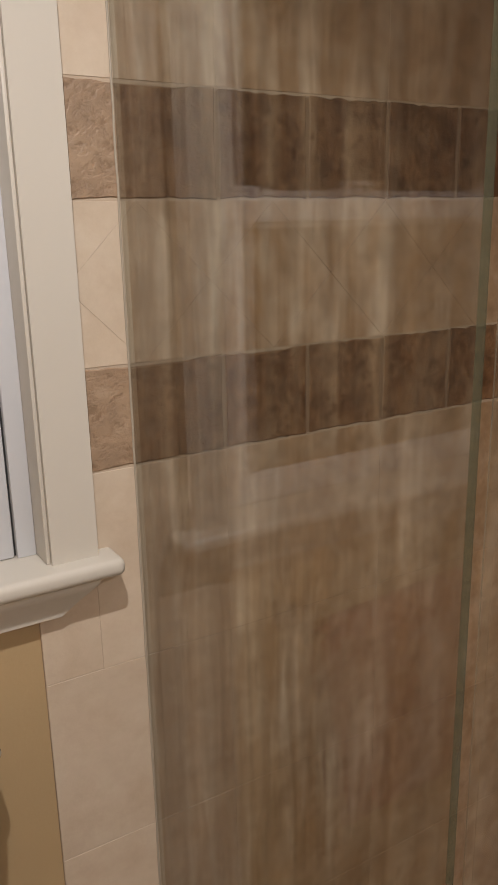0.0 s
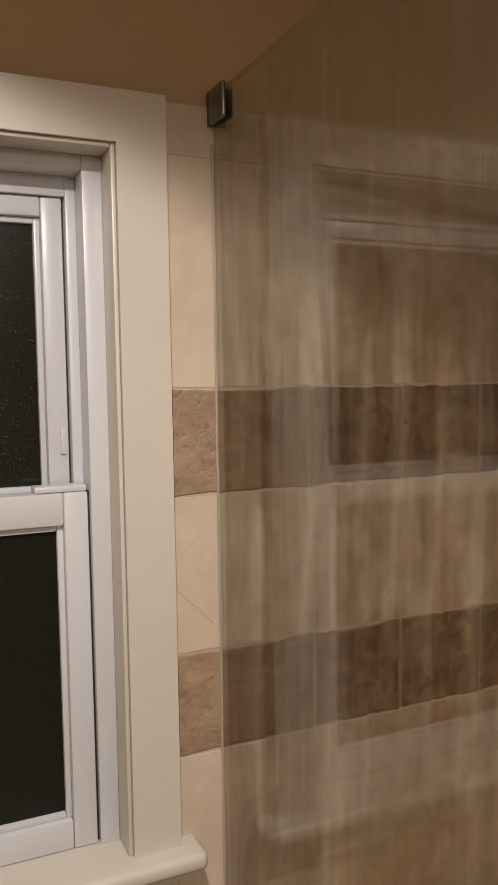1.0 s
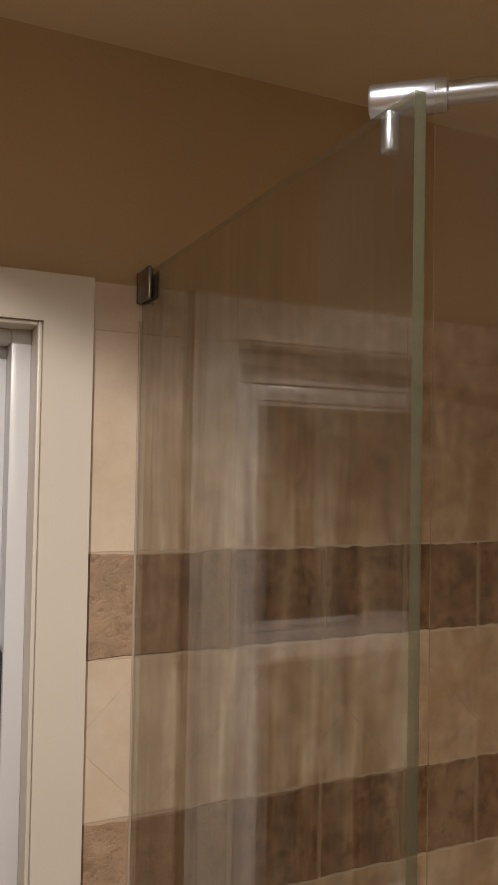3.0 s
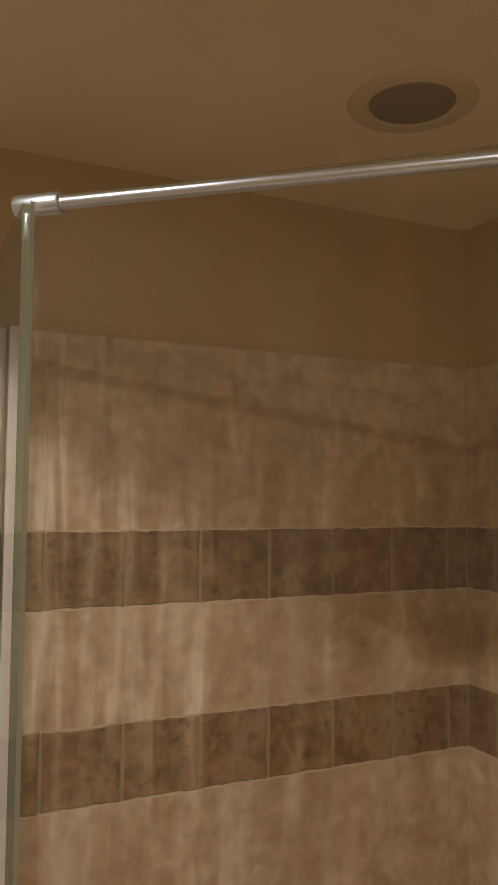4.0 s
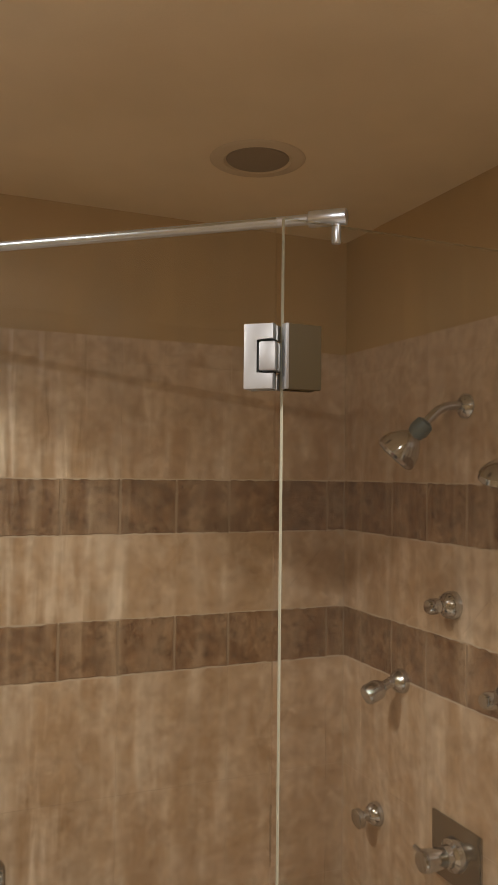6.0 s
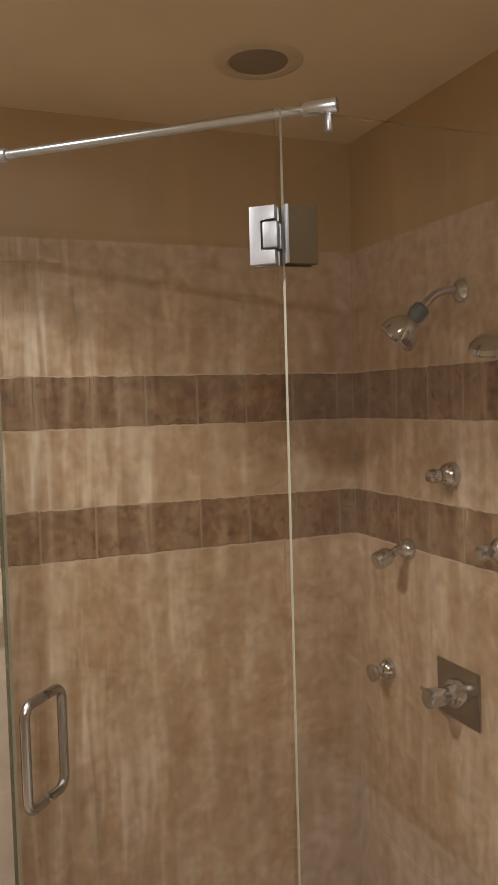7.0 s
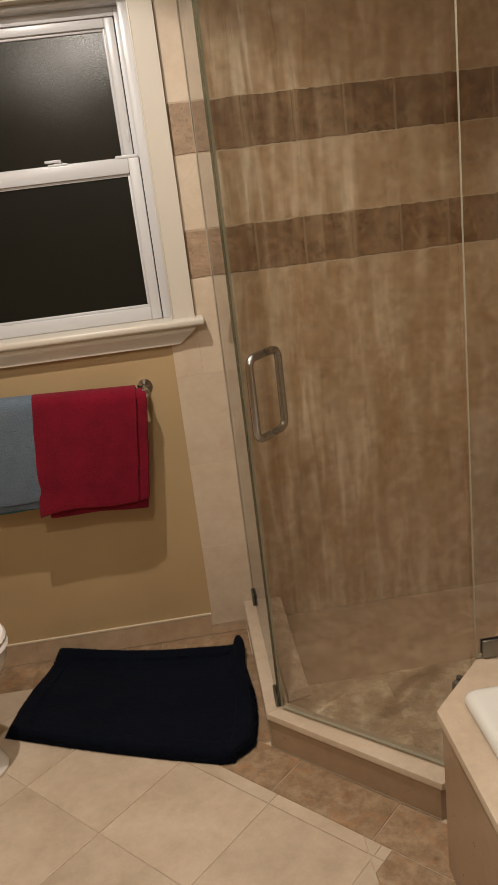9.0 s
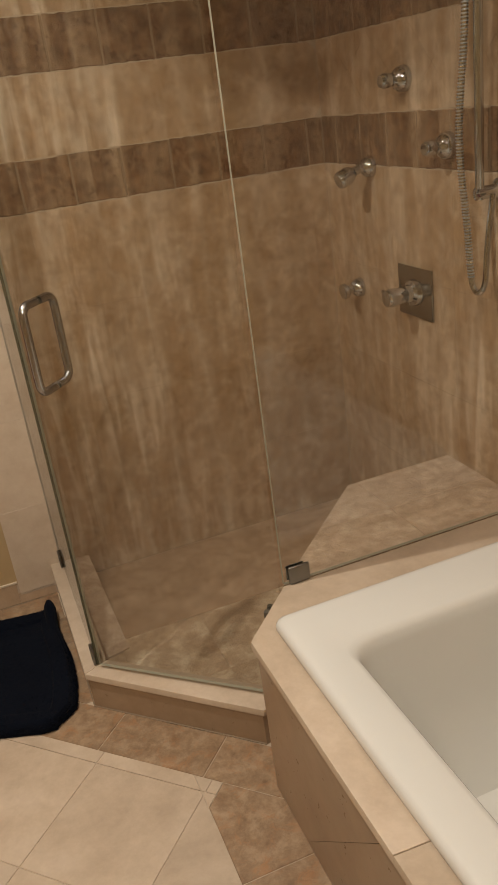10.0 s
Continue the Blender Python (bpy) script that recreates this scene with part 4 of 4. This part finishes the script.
hang("red_towel", -1.707, -1.362, 0.362, 0.30, [RED], "dark red terry towel folded over the rail", [(0.03, -0.004, 0.0, 0.000, 0.0), (0.010, 0.0, 0.030, 0.010, 0.016), (0.0, -0.031, 0.022, 0.021, 0.020)], 3, 0.028, 0.010)
hang("blue_towel", -1.926, -1.695, 0.340, 0.30, [TEAL, BLUE, BLUE], "grey-blue terry towel folded over the rail with a teal one beneath", [(0.012, 0.02, 0.0, 0.000, 0.0), (0.004, -0.004, 0.010, 0.010, 0.0), (0.0, -0.006, 0.034, 0.020, 0.016)], 8, 0.026, 0.032)


# ---- bath mat ----
def build_mat():
    bm = bmesh.new()
    nx, ny = 120, 80
    c = [Vector((-1.925, -0.400)), Vector((-1.207, -0.705)), Vector((-1.162, -0.130)), Vector((-1.800, -0.016))]
    top = []
    for j in range(ny + 1):
        row = []
        for i in range(nx + 1):
            u, v = i / nx, j / ny
            p = (c[0] * (1 - u) + c[1] * u) * (1 - v) + (c[3] * (1 - u) + c[2] * u) * v
            # bowed long edges
            p.y += -0.012 * math.sin(math.pi * u) * (1 - v) + (-0.030 * math.sin(math.pi * u)) * v
            p.x += 0.026 * math.sin(math.pi * min(1, v * 1.25)) * u - 0.020 * math.sin(math.pi * v) * (1 - u)
            round_off = max(0.0, (u - 0.88) / 0.12) * max(0.0, (0.14 - v) / 0.14)
            p.x -= 0.045 * round_off
            p.y += 0.030 * round_off
            edge = min(u, 1 - u, (v) * 0.8, (1 - v) * 0.8)
            z = 0.026 * min(1, (edge / 0.03)) ** 0.5 if edge < 0.03 else 0.026
            z += 0.006 * (edge < 0.085) * (edge > 0.02)
            z += 0.0025 * noise.noise(Vector((u * 90, v * 66, 1))) + 0.004 * noise.noise(Vector((u * 6, v * 5, 3)))
            lift = max(0, v - 0.80) / 0.2
            z += 0.042 * lift ** 1.5 * (1 - 0.8 * u)
            roll = max(0.0, (u - 0.925) / 0.075) * (0.25 + 0.75 * max(0.0, (v - 0.3) / 0.7))
            z += 0.010 * math.sin(min(1.0, roll) * math.pi / 2)
            p.x -= 0.010 * roll
            row.append(bm.verts.new((p.x, p.y, max(0.003, z))))
        top.append(row)
    for a, b in zip(top, top[1:]):
        for i in range(nx):
            bm.faces.new((a[i], a[i + 1], b[i + 1], b[i]))
    places = [[q.co.copy() for q in row] for row in top]
    mat = thing("bath_mat", bm, NAVY, "dark navy pile bath mat with a curled corner on the floor", "bath mat")
    so = mat.modifiers.new("thick", "SOLIDIFY")
    so.thickness, so.offset = 0.010, -1
    rng = random.Random(2)
    verts, faces = [], []
    for n_tuft in range(9000):
        rim = n_tuft % 3 > 0
        u, v = rng.random(), rng.random()
        if rim:
            side = rng.randrange(4)
            d = rng.random() ** 2 * 0.02
            u, v = ((d, v), (1 - d, v), (u, d), (u, 1 - d))[side]
        i, j = min(nx - 1, int(u * nx)), min(ny - 1, int(v * ny))
        p = places[j][i].lerp(places[j + 1][i + 1], 0.5 * (u * nx - i) + 0.5 * (v * ny - j))
        away = Vector(((u - 0.5) * 2, (v - 0.5) * 2, 0)) if rim else Vector((0, 0, 0))
        tip = p + Vector((rng.uniform(-1, 1), rng.uniform(-1, 1), 0)) * 0.005 + away * 0.003 + Vector((0, 0, rng.uniform(0.0005, 0.004)))
        a = rng.random() * 6.28
        k = len(verts)
        for q in range(3):
            verts.append(p + Vector((math.cos(a + q * 2.09), math.sin(a + q * 2.09), 0)) * 0.0026 - Vector((0, 0, 0.001)))
        verts.append(tip)
        faces += [(k, k + 1, k + 3), (k + 1, k + 2, k + 3), (k + 2, k, k + 3)]
    me = bpy.data.meshes.new("tufted_face")
    me.from_pydata(verts, [], faces)
    me.materials.append(NAVY)
    bm = bmesh.new()
    spine = []
    for q in range(15):
        p = places[round(ny * (1 - 0.42 * q / 14))][nx]
        spine.append((p.x - 0.014, p.y + (0.006 if q == 0 else 0), 0.030 * (1 - q / 14) ** 2 + 0.018))
    rings = []
    for q, p in enumerate(spine):
        rad = 0.021 * math.sin(math.pi * min(1, (q + 0.9) / 3.0) / 2) * (1 - 0.5 * q / 14)
        rings.append([bm.verts.new((p[0] + rad * math.cos(a), p[1], p[2] + rad * 1.15 * math.sin(a))) for a in [2 * math.pi * w / 14 for w in range(14)]])
    for a, b in zip(rings, rings[1:]):
        for w in range(14):
            bm.faces.new((a[w], a[(w + 1) % 14], b[(w + 1) % 14], b[w]))
    bm.faces.new(rings[0])
    bm.faces.new(rings[-1])
    part("curled_edge", bm, NAVY, mat)
    pile = tagged(new("tufted_face", me), kind="stuff")
    pile.parent = mat
    return mat


build_mat()


# ---- toilet ----
def build_toilet():
    k = root("toilet", "white porcelain toilet with its seat down", "toilet", at=(-2.12, -0.53, 0.0))

    def egg(bm, rows, seg=40):
        rings = []
        for cx, a_front, a_back, b, z in rows:
            ring = []
            for i in range(seg):
                t = 2 * math.pi * i / seg
                cs, sn = math.cos(t), math.sin(t)
                ring.append(bm.verts.new((cx + (a_front if cs > 0 else a_back) * cs, b * sn, z)))
            rings.append(ring)
        for a, c in zip(rings, rings[1:]):
            for i in range(seg):
                bm.faces.new((a[i], a[(i + 1) % seg], c[(i + 1) % seg], c[i]))
        bm.faces.new(rings[0])
        bm.faces.new(rings[-1])
        return bm

    part("bowl", egg(bmesh.new(), [(0, 0.225, 0.26, 0.125, 0.0), (0, 0.228, 0.26, 0.127, 0.012), (0, 0.205, 0.25, 0.112, 0.06), (0, 0.195, 0.24, 0.105, 0.15), (0, 0.215, 0.25, 0.125, 0.22), (0, 0.265, 0.26, 0.165, 0.30), (0, 0.292, 0.27, 0.182, 0.35), (0, 0.295, 0.27, 0.184, 0.385)]), PORCELAIN, k)
    part("seat", egg(bmesh.new(), [(0, 0.298, 0.25, 0.186, 0.386), (0, 0.304, 0.25, 0.190, 0.394), (0, 0.300, 0.25, 0.187, 0.404), (0, 0.292, 0.25, 0.180, 0.408)]), PORCELAIN, k)
    part("lid", egg(bmesh.new(), [(0, 0.296, 0.25, 0.184, 0.409), (0, 0.302, 0.25, 0.188, 0.416), (0, 0.296, 0.25, 0.184, 0.426), (0, 0.270, 0.24, 0.165, 0.431)]), PORCELAIN, k)
    bm = bmesh.new()
    box(bm, -0.46, -0.25, -0.22, 0.22, 0.36, 0.74, 0.025, 4)
    part("tank", bm, PORCELAIN, k)


build_toilet()


# ---- stone pieces of the walls ----
def wall_field(parent, plane, u0, u1, joints, low_u0, name="wall_tile"):
    """Field rows, two brown bands and the diamond row between them, from u0 to u1."""
    rows = [(0.031, 0.340), (0.340, 0.640), (0.640, 0.940), (0.940, B2_LOW), (B1_TOP, 2.043), (2.043, TILE_TOP)]
    pitch, base = joints
    k0 = math.floor((u0 - base) / pitch)
    k1 = math.ceil((u1 - base) / pitch)
    for z0, z1 in rows:
        for k in range(k0 - 1, k1 + 1):
            a, b = max(low_u0 if z1 < 1.0 else u0, base + 2 * k * pitch), min(u1, base + 2 * (k + 1) * pitch)
            if b - a > 0.006:
                p = rect(a, b, z0, z1)
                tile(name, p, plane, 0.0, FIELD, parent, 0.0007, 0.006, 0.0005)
    for z0, z1 in ((B2_LOW, B2_TOP), (B1_LOW, B1_TOP)):
        for k in range(k0, k1 + 1):
            a, b = max(u0, base + k * pitch), min(u1, base + (k + 1) * pitch)
            if b < u0 + 0.08 and u0 < -1:
                continue
            a = u0 if a < u0 + 0.08 and u0 < -1 else a
            if b - a > 0.006:
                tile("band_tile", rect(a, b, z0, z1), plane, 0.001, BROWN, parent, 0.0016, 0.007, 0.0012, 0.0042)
    mid, hd = (B1_LOW + B2_TOP) / 2, (B1_LOW - B2_TOP) / 2
    step = 2 * hd
    d0 = base + 0.635 - step * 12
    for k in range(40):
        c = d0 + k * step
        shapes = [[(c - hd, mid), (c, mid - hd), (c + hd, mid), (c, mid + hd)],
                  [(c, mid + hd), (c + hd, mid), (c + 2 * hd, mid + hd)],
                  [(c, mid - hd), (c + 2 * hd, mid - hd), (c + hd, mid)]]
        for s in shapes:
            p = clip(clip(s, -1, 0, -u0), 1, 0, u1)
            if len(p) > 2 and area(p) > 0.0004:
                tile("diamond_tile", p, plane, 0.0, FIELD, parent, 0.0004, 0.006, 0.0003)


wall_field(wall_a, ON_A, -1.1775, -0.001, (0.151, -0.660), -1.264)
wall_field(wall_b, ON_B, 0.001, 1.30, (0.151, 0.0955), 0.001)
tile("wall_tile", rect(-1.264, -1.1780, 0.940, 1.1), ON_A, 0.0, FIELD, wall_a, 0.0008, 0.006, 0.0006)
for k in range(7):
    a, b = -3.1 + k * 0.305, -3.1 + (k + 1) * 0.305
    tile("base_tile", rect(a, min(b, -1.148), 0.0, 0.078 if b < -1.26 else 0.04), ON_A, 0.0, BASE, wall_a, 0.0012, 0.006, 0.001)

# shower floor
tile("floor_tile", rect(-1.02, 0.0, -0.425, 0.0), FLAT, 0.030, DAMP, tray, 0.0006, 0.010, 0.0003)
tile("floor_tile", clip(rect(-1.09, -1.02, -0.62, -0.49), -R2, -R2, 1.186), FLAT, 0.030, TUMBLED, tray, 0.0006, 0.010, 0.0008)
for u0 in (-1.02, -0.765, -0.51, -0.255):
    for v0 in (-0.995, -0.71):
        p = clip(rect(u0, min(0, u0 + 0.255), v0, v0 + 0.285), -R2, -R2, 1.186)
        tile("floor_tile", p, FLAT, 0.030, TUMBLED, tray, 0.0006, 0.010, 0.0008)

# room floor: cream field laid on the diagonal inside a brown border
FIELD_EDGE, FIELD_STRIP, LEFT_X = -1.392, -1.430, -1.30
P = 0.307


def diag(a, b):
    """The point whose coordinate along (1, 1) is a and along (1, -1) is b."""
    return ((a + b) * R2, (a - b) * R2)


def cream(poly):
    poly = clip(poly, R2, R2, FIELD_EDGE)
    poly = clip(poly, 0, 1, -0.157)
    poly = clip(clip(poly, -1, 0, 3.1), 0, -1, 4.0) if len(poly) > 2 else poly
    if len(poly) < 3:
        return
    main = clip(poly, 1, 0, -0.970)
    tip = clip(clip(poly, -1, 0, 0.970), R2, -R2, 0.097)
    if len(main) > 2:
        tile("floor_tile", main, FLAT, 0.0, CREAM, floor, 0.0022, 0.006, 0.001)
    if len(tip) > 2:
        tile("floor_tile", tip, FLAT, 0.0, CREAM, floor, 0.001, 0.006, 0.0005)


for i in range(-12, 9):
    b0 = 0.0693 + i * P
    cream([diag(FIELD_STRIP, b0), diag(FIELD_EDGE, b0), diag(FIELD_EDGE, b0 + P), diag(FIELD_STRIP, b0 + P)])
    for j in range(14):
        a0 = FIELD_STRIP - (j + 1) * P
        cream([diag(a0, b0), diag(a0 + P, b0), diag(a0 + P, b0 + P), diag(a0, b0 + P)])

# brown border along the door kerb, the apron, the side kerb and the wall
KERB_D = -1.2535
for k in range(-8, 8):
    b0 = -0.26 + k * 0.303
    p = [diag(FIELD_EDGE, b0), diag(KERB_D, b0), diag(KERB_D, b0 + 0.303), diag(FIELD_EDGE, b0 + 0.303)]
    p = clip(clip(p, R2, -R2, 0.275), -1, 0, 1.30)
    if len(p) > 2:
        p = clip(p, 0, 1, -0.158)
        tile("border_tile", p, FLAT, 0.0, BORDER, floor, 0.0009, 0.006, 0.0008, 0.0005)
for k in range(18):
    v1 = -1.02 - k * 0.303
    p = clip(rect(-0.970, -0.800, v1 - 0.303, v1), R2, R2, FIELD_EDGE)
    q = clip(p, -R2, R2, -0.097) if len(p) > 2 else p
    if len(q) > 2:
        tile("border_tile", q, FLAT, 0.0, BORDER, floor, 0.0009, 0.006, 0.0008, 0.0005)
for k in range(4):
    v1 = -0.158 - k * 0.151
    p = clip(rect(-1.30, -1.1415, v1 - 0.151, v1), -R2, -R2, -KERB_D * 1.0)
    if len(p) > 2:
        tile("border_tile", p, FLAT, 0.0, BORDER, floor, 0.0009, 0.006, 0.0008, 0.0005)
for k in range(7):
    a = -1.147 - k * 0.303
    tile("border_tile", rect(a - 0.303, a, -0.157, -0.001), FLAT, 0.0, BORDER, floor, 0.0009, 0.006, 0.0008, 0.0005)
